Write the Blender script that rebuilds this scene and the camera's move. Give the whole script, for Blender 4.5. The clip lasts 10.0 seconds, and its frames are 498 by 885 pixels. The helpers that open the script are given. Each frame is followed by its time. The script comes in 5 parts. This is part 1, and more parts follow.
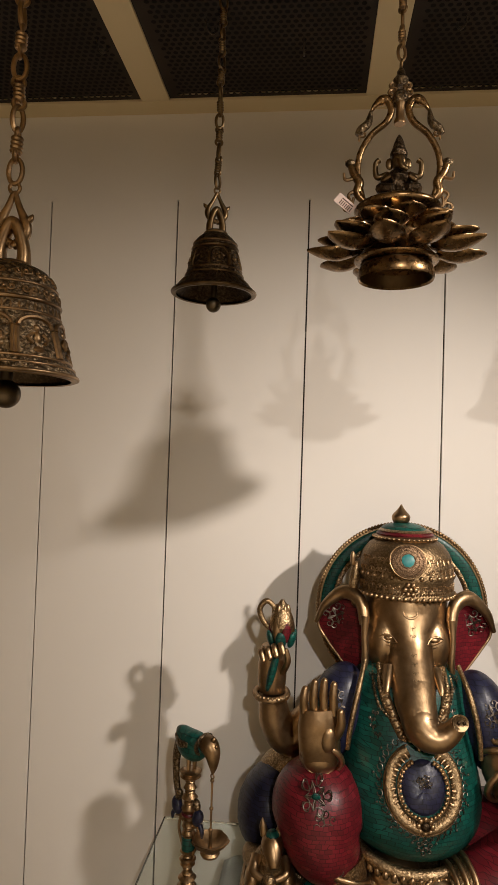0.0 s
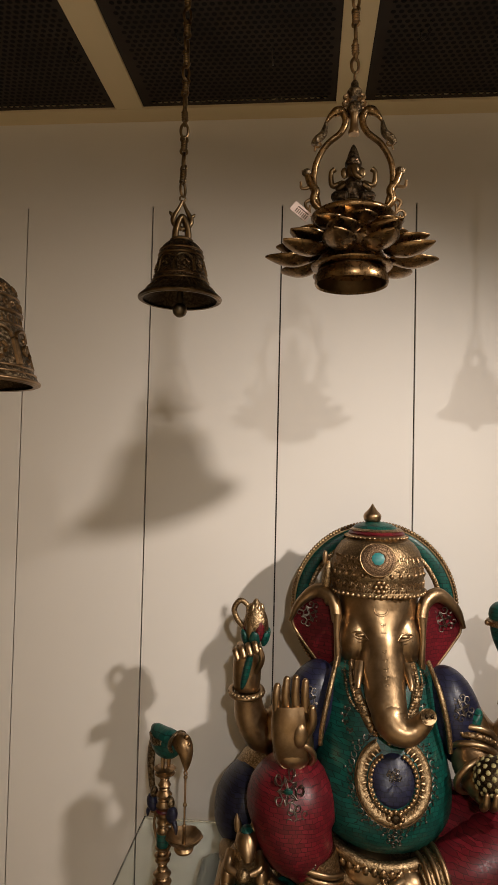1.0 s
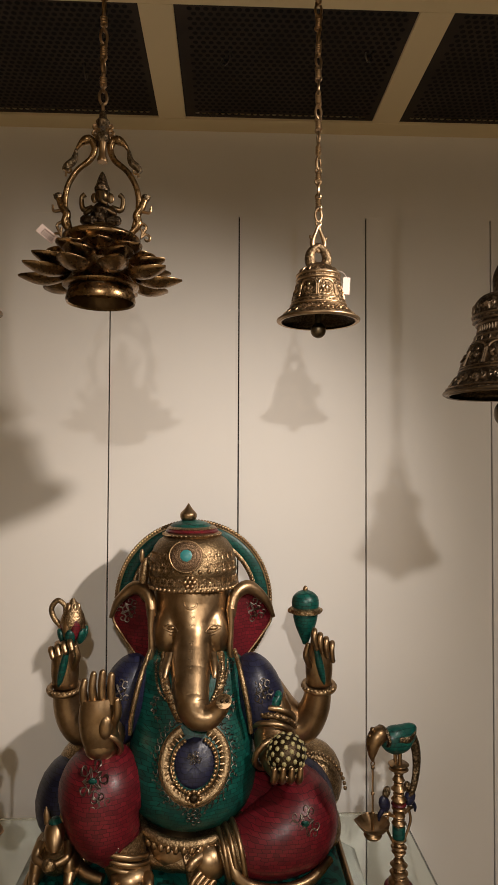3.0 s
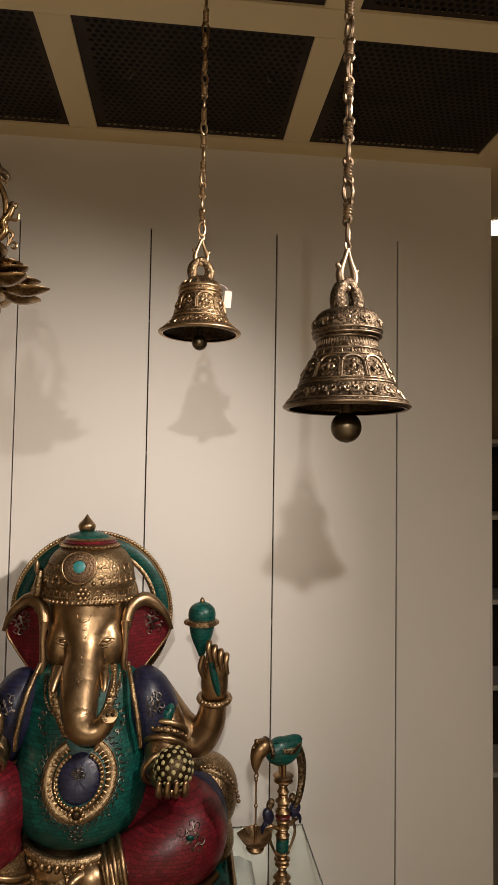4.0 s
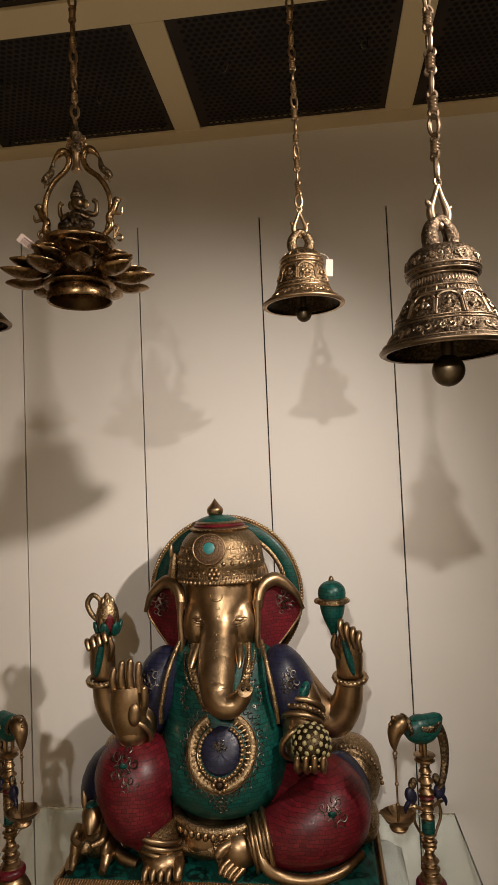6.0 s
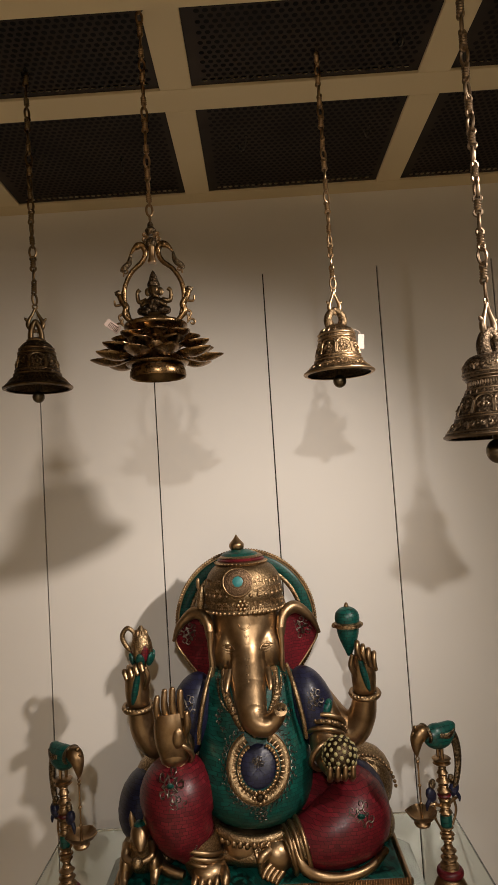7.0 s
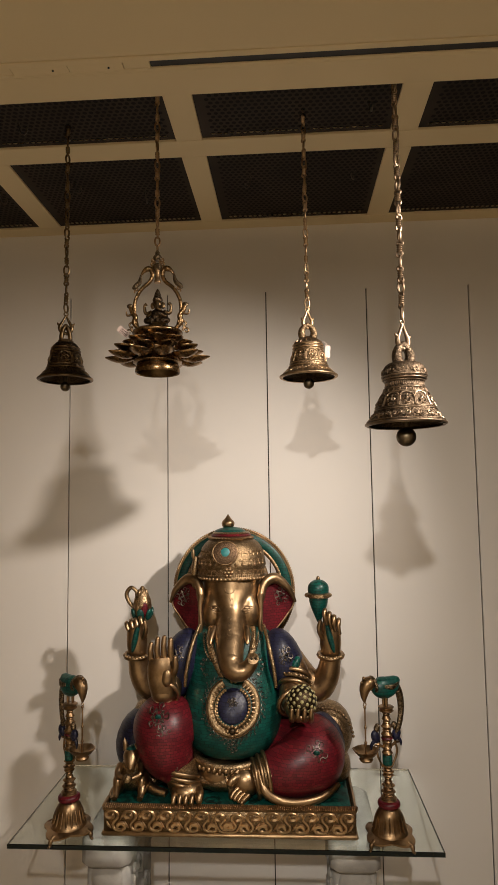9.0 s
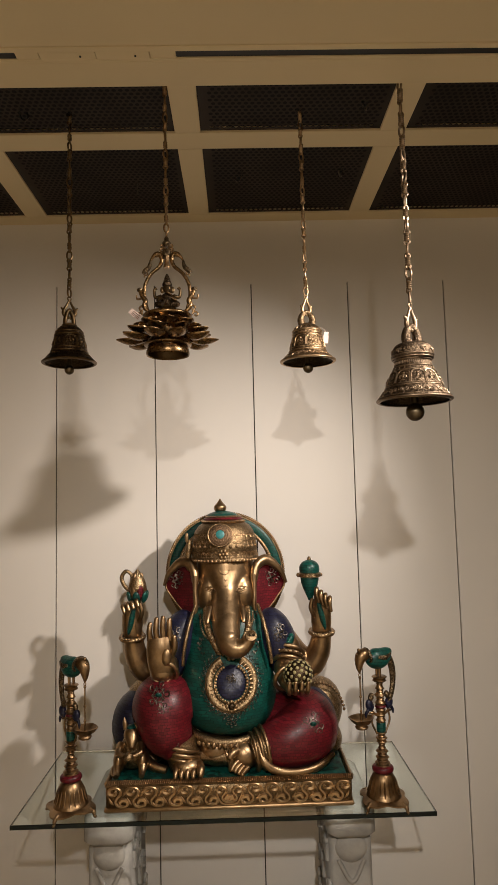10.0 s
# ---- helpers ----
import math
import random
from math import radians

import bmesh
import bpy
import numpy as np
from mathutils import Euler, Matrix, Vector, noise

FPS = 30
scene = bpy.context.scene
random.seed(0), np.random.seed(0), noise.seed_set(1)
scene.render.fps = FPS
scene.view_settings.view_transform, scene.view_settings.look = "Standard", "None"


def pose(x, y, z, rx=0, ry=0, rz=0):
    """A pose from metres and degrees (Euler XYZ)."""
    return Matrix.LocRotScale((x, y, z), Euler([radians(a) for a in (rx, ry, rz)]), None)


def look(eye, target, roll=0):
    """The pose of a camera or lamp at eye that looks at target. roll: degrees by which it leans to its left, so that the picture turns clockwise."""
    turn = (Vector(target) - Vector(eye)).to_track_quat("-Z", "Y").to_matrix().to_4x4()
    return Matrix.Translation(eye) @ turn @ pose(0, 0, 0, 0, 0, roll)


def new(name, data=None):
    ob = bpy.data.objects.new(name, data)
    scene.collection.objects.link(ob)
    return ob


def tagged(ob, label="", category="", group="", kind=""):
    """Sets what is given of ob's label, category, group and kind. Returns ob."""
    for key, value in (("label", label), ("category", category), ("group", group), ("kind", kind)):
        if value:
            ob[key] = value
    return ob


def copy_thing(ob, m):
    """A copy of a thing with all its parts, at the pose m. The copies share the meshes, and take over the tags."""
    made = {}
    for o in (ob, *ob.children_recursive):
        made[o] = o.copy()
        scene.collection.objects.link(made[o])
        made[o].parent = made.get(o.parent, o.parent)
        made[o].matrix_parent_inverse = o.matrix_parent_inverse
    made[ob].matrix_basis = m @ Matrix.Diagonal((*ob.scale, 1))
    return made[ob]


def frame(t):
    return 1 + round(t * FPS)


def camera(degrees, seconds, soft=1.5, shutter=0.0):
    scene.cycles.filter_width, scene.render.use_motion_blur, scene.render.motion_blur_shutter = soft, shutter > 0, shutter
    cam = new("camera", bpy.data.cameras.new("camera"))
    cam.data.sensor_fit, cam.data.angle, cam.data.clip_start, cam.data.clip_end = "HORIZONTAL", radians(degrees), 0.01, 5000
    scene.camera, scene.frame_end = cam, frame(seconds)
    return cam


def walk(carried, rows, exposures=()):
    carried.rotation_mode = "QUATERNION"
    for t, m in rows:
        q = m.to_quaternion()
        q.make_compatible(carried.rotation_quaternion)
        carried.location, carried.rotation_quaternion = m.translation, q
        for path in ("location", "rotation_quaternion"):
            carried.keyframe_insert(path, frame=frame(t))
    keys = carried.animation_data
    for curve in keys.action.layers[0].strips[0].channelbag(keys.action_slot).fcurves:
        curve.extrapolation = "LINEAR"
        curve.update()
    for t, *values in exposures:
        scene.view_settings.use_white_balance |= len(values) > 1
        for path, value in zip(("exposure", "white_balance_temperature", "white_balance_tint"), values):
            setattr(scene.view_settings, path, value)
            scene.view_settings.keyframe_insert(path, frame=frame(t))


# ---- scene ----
cam = camera(42.6, 10.0)
PATH = [
    (0, (0.016, 0.051, 1.536), (-0.195, 2.039, 1.594), 1.9),
    (0.5, (0.037, 0.045, 1.533), (-0.179, 2.033, 1.58), 1.0),
    (1, (0.052, 0.034, 1.534), (-0.13, 2.024, 1.603), 1.3),
    (1.5, (0.113, 0.023, 1.53), (0.057, 2.021, 1.582), 1.3),
    (2, (0.173, -0.008, 1.542), (0.176, 1.992, 1.577), 2.6),
    (2.2, (0.198, -0.021, 1.546), (0.191, 1.979, 1.587), 2.1),
    (3.3, (0.267, -0.02, 1.549), (0.423, 1.972, 1.63), -1.2),
    (3.5, (0.277, -0.034, 1.549), (0.486, 1.953, 1.646), -1.8),
    (4, (0.373, -0.032, 1.549), (0.583, 1.954, 1.648), 0.9),
    (4.5, (0.445, -0.034, 1.535), (0.539, 1.962, 1.614), -0.5),
    (5, (0.481, -0.029, 1.51), (0.51, 1.97, 1.578), -1.0),
    (5.5, (0.477, -0.015, 1.499), (0.44, 1.983, 1.583), -2.3),
    (6, (0.411, -0.031, 1.503), (0.192, 1.954, 1.613), -2.4),
    (6.2, (0.374, -0.061, 1.507), (0.123, 1.92, 1.625), -2.3),
    (7.3, (0.227, -0.24, 1.588), (0.28, 1.754, 1.743), -3.3),
    (7.5, (0.244, -0.282, 1.58), (0.288, 1.708, 1.77), -2.3),
    (8, (0.332, -0.334, 1.558), (0.243, 1.656, 1.727), -1.6),
    (8.5, (0.378, -0.394, 1.531), (0.233, 1.594, 1.685), -2.2),
    (9, (0.351, -0.424, 1.504), (0.228, 1.564, 1.678), -0.8),
    (9.5, (0.294, -0.453, 1.492), (0.245, 1.539, 1.659), -1.2),
    (10, (0.234, -0.474, 1.456), (0.272, 1.517, 1.635), -1.4),
]
walk(cam, [(t, look(eye, target, roll)) for t, eye, target, roll in PATH],
     exposures=[(0.0, 0.16), (1.0, 0.04), (2.0, -0.12), (4.0, -0.04), (6.0, -0.12), (8.0, -0.06), (10.0, 0.10)])

# world and lights: a closed shop bay lit by ceiling track spots behind the visitor
world = bpy.data.worlds.new("shop_air")
scene.world = world
world.use_nodes = True
world.node_tree.nodes["Background"].inputs[0].default_value = (0.9, 0.75, 0.55, 1)
world.node_tree.nodes["Background"].inputs[1].default_value = 0.02


def spot(name, eye, target, watts, cone, blend, size, colour):
    data = bpy.data.lights.new(name, "SPOT")
    data.energy, data.spot_size, data.spot_blend, data.shadow_soft_size, data.color = watts, radians(cone), blend, size, colour
    ob = new(name, data)
    ob.matrix_world = look(eye, target)
    return ob


SPOTS = [
    ((0.31, -0.95, 2.12), (0.56, 1.5, 0.80), 82, 64, 1.0, 0.026, (1.0, 0.93, 0.86)),
    ((1.08, 0.36, 2.09), (-0.32, 1.5, 1.10), 104, 72, 1.0, 0.026, (1.0, 0.885, 0.79)),
]
for eye, target, watts, cone, blend, size, colour in SPOTS:
    spot("track_spot_lamp", eye, target, watts, cone, blend, size, colour)

# soft fill lamps added behind the visitor, set as unseen ceiling panels
FILL_PANELS = [(-0.9, -2.1), (1.3, -2.3)]
for x, y in FILL_PANELS:
    data = bpy.data.lights.new("fill_panel_lamp", "AREA")
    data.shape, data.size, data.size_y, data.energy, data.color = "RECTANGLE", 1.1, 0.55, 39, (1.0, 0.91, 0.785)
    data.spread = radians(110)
    new("fill_panel_lamp", data).matrix_world = pose(x, y, 2.155)


# ---- materials ----
def nodes_of(name):
    m = bpy.data.materials.new(name)
    m.use_nodes = True
    t = m.node_tree
    return m, t, t.nodes["Principled BSDF"]


def tex(t, kind, scale, **inputs):
    n = t.nodes.new(kind)
    n.inputs["Scale"].default_value = scale
    for k, v in inputs.items():
        n.inputs[k].default_value = v
    co = t.nodes.new("ShaderNodeTexCoord")
    t.links.new(co.outputs["Object"], n.inputs["Vector"])
    return n


def ramp(t, fac, stops):
    r = t.nodes.new("ShaderNodeValToRGB")
    el = r.color_ramp.elements
    while len(el) < len(stops):
        el.new(0.5)
    for e, (p, c) in zip(el, stops):
        e.position, e.color = p, (*c, 1) if len(c) == 3 else c
    t.links.new(fac, r.inputs[0])
    return r.outputs[0]


def bump(t, b, height, strength, distance, after=None):
    n = t.nodes.new("ShaderNodeBump")
    n.inputs["Strength"].default_value, n.inputs["Distance"].default_value = strength, distance
    t.links.new(height, n.inputs["Height"])
    if after is not None:
        t.links.new(after.outputs[0], n.inputs["Normal"])
    t.links.new(n.outputs[0], b.inputs["Normal"])
    return n


def mix(t, fac, a, b, kind="MIX"):
    n = t.nodes.new("ShaderNodeMixRGB")
    n.blend_type = kind
    for sock, v in zip(n.inputs, (fac, a, b)):
        if isinstance(v, (int, float)):
            sock.default_value = v
        elif isinstance(v, tuple):
            sock.default_value = (*v, 1)
        else:
            t.links.new(v, sock)
    return n.outputs[0]


def metal(name, bright, dark, rough, ornate=0.0, ornament=150):
    """Cast brass: polished on the high spots, tarnished in patches; ornate adds fine chased relief."""
    m, t, b = nodes_of(name)
    b.inputs["Metallic"].default_value = 1.0
    big = tex(t, "ShaderNodeTexNoise", 24, Detail=5, Roughness=0.58)
    fine = tex(t, "ShaderNodeTexNoise", 220, Detail=4)
    col = ramp(t, big.outputs[0], [(0.34, dark), (0.60, bright)])
    spots = tex(t, "ShaderNodeTexNoise", 85, Detail=6, Roughness=0.7)
    col = mix(t, ramp(t, spots.outputs[0], [(0.50, (0, 0, 0)), (0.78, (0.34,) * 3)]), col, tuple(0.6 * c for c in dark))
    if ornate:
        vor = tex(t, "ShaderNodeTexVoronoi", ornament)
        vor.feature = "SMOOTH_F1"
        wav = tex(t, "ShaderNodeTexNoise", ornament * 0.6, Detail=3, Distortion=2.5)
        relief = mix(t, 0.5, vor.outputs["Distance"], wav.outputs[0])
        col = mix(t, ramp(t, relief, [(0.34, (1, 1, 1)), (0.52, (0, 0, 0))]), tuple((1.05 - 0.7 * ornate) * c for c in dark), col)
        bp = bump(t, b, relief, ornate, 0.004)
        bump(t, b, fine.outputs[0], 0.12, 0.0006, bp)
    else:
        bump(t, b, fine.outputs[0], 0.03, 0.0002)
    t.links.new(col, b.inputs["Base Color"])
    t.links.new(ramp(t, fine.outputs[0], [(0.3, (rough - 0.06,) * 3), (0.7, (rough + 0.08,) * 3)]), b.inputs["Roughness"])
    return m


def inlay(name, colour, chip=0.0125, course=0.0074, joint=0.13):
    """Stone chips laid in wavering courses, dark resin between them, polished nearly flush."""
    m, t, b = nodes_of(name)
    co = t.nodes.new("ShaderNodeTexCoord")
    sway = tex(t, "ShaderNodeTexNoise", 38, Detail=2)
    offset = t.nodes.new("ShaderNodeVectorMath")
    offset.operation = "MULTIPLY_ADD"
    offset.inputs[1].default_value = (0.016, 0.016, 0.010)
    t.links.new(sway.outputs["Color"], offset.inputs[0])
    t.links.new(co.outputs["Object"], offset.inputs[2])
    xyz = t.nodes.new("ShaderNodeSeparateXYZ")
    t.links.new(offset.outputs[0], xyz.inputs[0])
    along = t.nodes.new("ShaderNodeMath")
    along.operation = "MULTIPLY_ADD"
    along.inputs[1].default_value = 0.55
    t.links.new(xyz.outputs["Y"], along.inputs[0])
    t.links.new(xyz.outputs["X"], along.inputs[2])
    flat = t.nodes.new("ShaderNodeCombineXYZ")
    t.links.new(along.outputs[0], flat.inputs["X"])
    t.links.new(xyz.outputs["Z"], flat.inputs["Y"])
    chips = t.nodes.new("ShaderNodeTexBrick")
    chips.inputs["Scale"].default_value = 1.0
    chips.inputs["Brick Width"].default_value, chips.inputs["Row Height"].default_value = chip, course
    chips.inputs["Mortar Size"].default_value, chips.inputs["Mortar Smooth"].default_value = 0.00062, 0.55
    chips.inputs["Color1"].default_value = (*[c * 0.72 for c in colour], 1)
    chips.inputs["Color2"].default_value = (*[c * 1.35 for c in colour], 1)
    chips.inputs["Mortar"].default_value = (*[joint * c + 0.0006 for c in colour], 1)
    t.links.new(flat.outputs[0], chips.inputs["Vector"])
    dust = tex(t, "ShaderNodeTexNoise", 24, Detail=6)
    fine = tex(t, "ShaderNodeTexNoise", 260, Detail=3)
    col = mix(t, ramp(t, dust.outputs[0], [(0.42, (0, 0, 0)), (0.75, (0.45,) * 3)]), chips.outputs["Color"], tuple(0.40 * c for c in colour))
    t.links.new(col, b.inputs["Base Color"])
    t.links.new(ramp(t, fine.outputs[0], [(0.3, (0.30,) * 3), (0.7, (0.50,) * 3)]), b.inputs["Roughness"])
    b.inputs["Specular IOR Level"].default_value = 0.36
    first = bump(t, b, chips.outputs["Fac"], -0.5, 0.0014)
    bump(t, b, fine.outputs[0], 0.10, 0.0008, first)
    return m


def plain(name, colour, rough=0.6, vary=0.15, scale=6.0, grain=300.0, relief=0.08, metallic=0.0, spec=0.5):
    m, t, b = nodes_of(name)
    big = tex(t, "ShaderNodeTexNoise", scale, Detail=5)
    fine = tex(t, "ShaderNodeTexNoise", grain, Detail=3)
    lo, hi = tuple(c * (1 - vary) for c in colour), tuple(min(1, c * (1 + vary * 0.6)) for c in colour)
    t.links.new(ramp(t, big.outputs[0], [(0.3, lo), (0.7, hi)]), b.inputs["Base Color"])
    b.inputs["Roughness"].default_value, b.inputs["Metallic"].default_value = rough, metallic
    b.inputs["Specular IOR Level"].default_value = spec
    bump(t, b, fine.outputs[0], relief, 0.001)
    return m


GOLD = metal("polished_brass", (0.40, 0.272, 0.152), (0.245, 0.16, 0.084), 0.37)
GOLD_ORN = metal("chased_brass", (0.50, 0.36, 0.205), (0.30, 0.205, 0.11), 0.38, 0.45, 290)
ANTIQUE = metal("antique_brass", (0.37, 0.245, 0.13), (0.16, 0.10, 0.05), 0.38)
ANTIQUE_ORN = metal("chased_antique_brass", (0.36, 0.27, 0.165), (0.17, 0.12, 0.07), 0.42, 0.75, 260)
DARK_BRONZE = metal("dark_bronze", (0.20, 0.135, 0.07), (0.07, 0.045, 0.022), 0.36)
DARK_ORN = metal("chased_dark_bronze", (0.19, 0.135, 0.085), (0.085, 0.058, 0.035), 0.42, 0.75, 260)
BRIGHT = metal("bright_brass", (0.56, 0.38, 0.205), (0.35, 0.235, 0.12), 0.40)
BELL_BRASS = metal("bell_brass", (0.49, 0.34, 0.195), (0.27, 0.185, 0.105), 0.38)
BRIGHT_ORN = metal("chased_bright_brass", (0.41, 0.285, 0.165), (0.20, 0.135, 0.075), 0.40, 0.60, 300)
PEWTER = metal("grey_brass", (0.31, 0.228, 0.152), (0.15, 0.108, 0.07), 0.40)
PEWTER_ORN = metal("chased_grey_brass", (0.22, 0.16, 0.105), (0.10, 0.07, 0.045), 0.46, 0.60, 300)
CLAPPER = metal("clapper_iron", (0.17, 0.13, 0.08), (0.075, 0.055, 0.034), 0.45)
LOTUS_METAL = metal("lotus_brass", (0.31, 0.195, 0.092), (0.11, 0.066, 0.03), 0.28)
TEAL = inlay("turquoise_inlay", (0.0030, 0.058, 0.045))
RED = inlay("coral_inlay", (0.105, 0.0062, 0.011), 0.0115, 0.0068, 0.30)
BLUE = inlay("lapis_inlay", (0.012, 0.013, 0.034))
TURQUOISE = plain("turquoise_cabochon", (0.02, 0.17, 0.17), 0.45, 0.2, 120)
WIRE = metal("oxidised_wire", (0.17, 0.145, 0.12), (0.07, 0.058, 0.045), 0.42)
COPPER = metal("brown_copper", (0.24, 0.155, 0.095), (0.13, 0.08, 0.045), 0.48, 0.35, 420)
# dark brass; also carries the shade inside the bells and nostrils
FIELD = metal("dark_brass_and_shade", (0.105, 0.075, 0.045), (0.05, 0.034, 0.02), 0.46, 0.3, 320)
FRIEZE = metal("dull_brass_ground", (0.36, 0.25, 0.138), (0.22, 0.15, 0.08), 0.44, 0.35, 260)
# brown of the added closing walls, chosen to dim fill and reflections
CLOSING_WALL = plain("closing_wall_brown", (0.40, 0.32, 0.23), 0.6, 0.3, 2.5)
WALL = plain("wall_paint", (0.76, 0.72, 0.665), 0.55, 0.03, 1.5, 500, 0.04)
CEIL = plain("ceiling_paint", (0.72, 0.595, 0.37), 0.6, 0.05, 2.0, 400, 0.05)
GROOVE, _t, _b = nodes_of("groove_shadow_gap")
_n = tex(_t, "ShaderNodeTexNoise", 28, Detail=3)
_t.links.new(ramp(_t, _n.outputs[0], [(0.60, (0.03, 0.026, 0.022)), (0.72, (0.42, 0.38, 0.33))]), _b.inputs["Base Color"])
_b.inputs["Roughness"].default_value = 0.8
PANEL = plain("perforated_metal", (0.036, 0.027, 0.0205), 0.6, 0.3, 9, 400, 0.05, 0.0, 0.2)
HOLE_SHADE = plain("plenum_shade_black", (0.004, 0.0035, 0.003), 0.9)
STONE = plain("carved_limestone", (0.36, 0.345, 0.315), 0.8, 0.25, 18, 140, 0.5)
FLOOR = plain("floor_tile_stone", (0.46, 0.40, 0.31), 0.35, 0.15, 3)
BLACK = plain("black_slot", (0.008, 0.008, 0.008), 0.5)
STEEL = plain("hook_steel", (0.14, 0.12, 0.10), 0.4, 0.2, 60, 300, 0.1, 1.0)
TAG = plain("paper_tag", (0.66, 0.52, 0.46), 0.7, 0.05)
INK = plain("tag_ink", (0.10, 0.06, 0.05), 0.7, 0.05)
AMBER = plain("olive_stone_bead", (0.34, 0.29, 0.13), 0.4, 0.45, 90)
GLASS, _t, _b = nodes_of("table_glass")
_b.inputs["Base Color"].default_value = (0.90, 0.97, 0.93, 1)
_b.inputs["Transmission Weight"].default_value, _b.inputs["Roughness"].default_value, _b.inputs["IOR"].default_value = 1.0, 0.02, 1.5
GLOW, _t, _b = nodes_of("lamp_lens")
_b.inputs["Emission Color"].default_value, _b.inputs["Emission Strength"].default_value = (1.0, 0.85, 0.65, 1), 6.0


# ---- sculpting tools ----
def smooth_path(pts, per=6):
    """Catmull-Rom through rows of numbers."""
    p = np.array(pts, float)
    if len(p) < 3:
        k = np.linspace(0, 1, per + 1)[:, None]
        return p[0] * (1 - k) + p[-1] * k
    q = np.vstack([2 * p[0] - p[1], p, 2 * p[-1] - p[-2]])
    out = []
    for i in range(1, len(q) - 2):
        for u in np.linspace(0, 1, per, endpoint=False):
            a, b, c, d = q[i - 1], q[i], q[i + 1], q[i + 2]
            out.append(0.5 * (2 * b + (c - a) * u + (2 * a - 5 * b + 4 * c - d) * u * u + (3 * b - a - 3 * c + d) * u ** 3))
    out.append(q[-2])
    return np.array(out)


class Sculpt:
    """Collects rounded forms into one mesh."""

    def __init__(self):
        self.v, self.f, self.m, self.mats, self.count = [], [], [], [], 0

    def add(self, verts, faces, mat):
        if mat not in self.mats:
            self.mats.append(mat)
        k = self.mats.index(mat)
        self.v.append(np.asarray(verts, float).reshape(-1, 3))
        o = self.count
        self.f.extend([tuple(i + o for i in f) for f in faces])
        self.m.extend([k] * len(faces))
        self.count += len(self.v[-1])

    def rings(self, rows, mat, cap=True, loop=False):
        rows = np.asarray(rows, float)
        n, s = rows.shape[:2]
        faces = []
        for i in range(n if loop else n - 1):
            a, b = i * s, ((i + 1) % n) * s
            for j in range(s):
                k = (j + 1) % s
                faces.append((a + j, a + k, b + k, b + j))
        if cap and not loop:
            faces += [tuple(range(s))[::-1], tuple(range((n - 1) * s, n * s))]
        self.add(rows, faces, mat)

    def ball(self, c, r, mat, turn=(0, 0, 0), seg=20, rows=12):
        r = (r, r, r) if isinstance(r, (int, float)) else r
        a = np.linspace(0, 2 * np.pi, seg, endpoint=False)
        h = np.linspace(-np.pi / 2 + 0.06, np.pi / 2 - 0.06, rows)
        p = np.stack([np.cos(h)[:, None] * np.cos(a) * r[0], np.cos(h)[:, None] * np.sin(a) * r[1], (np.sin(h)[:, None] + 0 * a) * r[2]], -1)
        m = np.array(Euler([radians(x) for x in turn]).to_matrix())
        self.rings(p @ m.T + np.array(c), mat)

    def tube(self, pts, mat, rad=None, seg=10, per=5, flat=1.0, loop=False):
        """A round bar along points; each point may carry its radius as a fourth number."""
        p = np.array(pts, float)
        if p.shape[1] == 3:
            p = np.hstack([p, np.full((len(p), 1), rad)])
        if loop:
            q = smooth_path(np.vstack([p[-1:], p, p[:2]]), per)[per:-per]
            q = q[:-1] if np.allclose(q[0], q[-1]) else q
        else:
            q = smooth_path(p, per)
        c, r = q[:, :3], np.maximum(q[:, 3], 1e-4)
        t = np.gradient(c, axis=0) if not loop else np.roll(c, -1, 0) - np.roll(c, 1, 0)
        t /= np.linalg.norm(t, axis=1)[:, None] + 1e-12
        u = np.cross(t[0], (0, 1, 0.05))
        u = np.cross(t[0], (1, 0, 0)) if np.linalg.norm(u) < 0.2 else u
        a = np.linspace(0, 2 * np.pi, seg, endpoint=False)
        rows = []
        for i in range(len(c)):
            u = u - t[i] * np.dot(u, t[i])
            u /= np.linalg.norm(u) + 1e-12
            w = np.cross(t[i], u)
            rows.append(c[i] + r[i] * (np.cos(a)[:, None] * u + np.sin(a)[:, None] * w * flat))
        self.rings(rows, mat, loop=loop)

    def lathe(self, profile, mat, c=(0, 0, 0), seg=32, per=1, turn=(0, 0, 0), squash=1.0):
        p = smooth_path(profile, per) if per > 1 else np.array(profile, float)
        a = np.linspace(0, 2 * np.pi, seg, endpoint=False)
        rows = np.stack([p[:, :1] * np.cos(a), p[:, :1] * np.sin(a) * squash, p[:, 1:2] + 0 * a], -1)
        m = np.array(Euler([radians(x) for x in turn]).to_matrix())
        self.rings(rows @ m.T + np.array(c), mat)

    def loft(self, levels, mat, seg=36, per=6):
        """Level rows of x, y, z, half width, half depth."""
        q = smooth_path(levels, per)
        a = np.linspace(0, 2 * np.pi, seg, endpoint=False)
        self.rings(np.stack([q[:, :1] + q[:, 3:4] * np.cos(a), q[:, 1:2] + q[:, 4:5] * np.sin(a), q[:, 2:3] + 0 * a], -1), mat)

    def torus(self, c, big, small, mat, turn=(0, 0, 0), seg=24, side=8, stretch=1.0):
        m = np.array(Euler([radians(x) for x in turn]).to_matrix())
        a = np.linspace(0, 2 * np.pi, seg, endpoint=False)
        b = np.linspace(0, 2 * np.pi, side, endpoint=False)
        r = big + small * np.cos(b)
        rows = np.stack([np.cos(a)[:, None] * r, np.sin(a)[:, None] * (r + (stretch - 1) * big), 0 * a[:, None] + small * np.sin(b)], -1)
        self.rings(rows @ m.T + np.array(c), mat, loop=True)

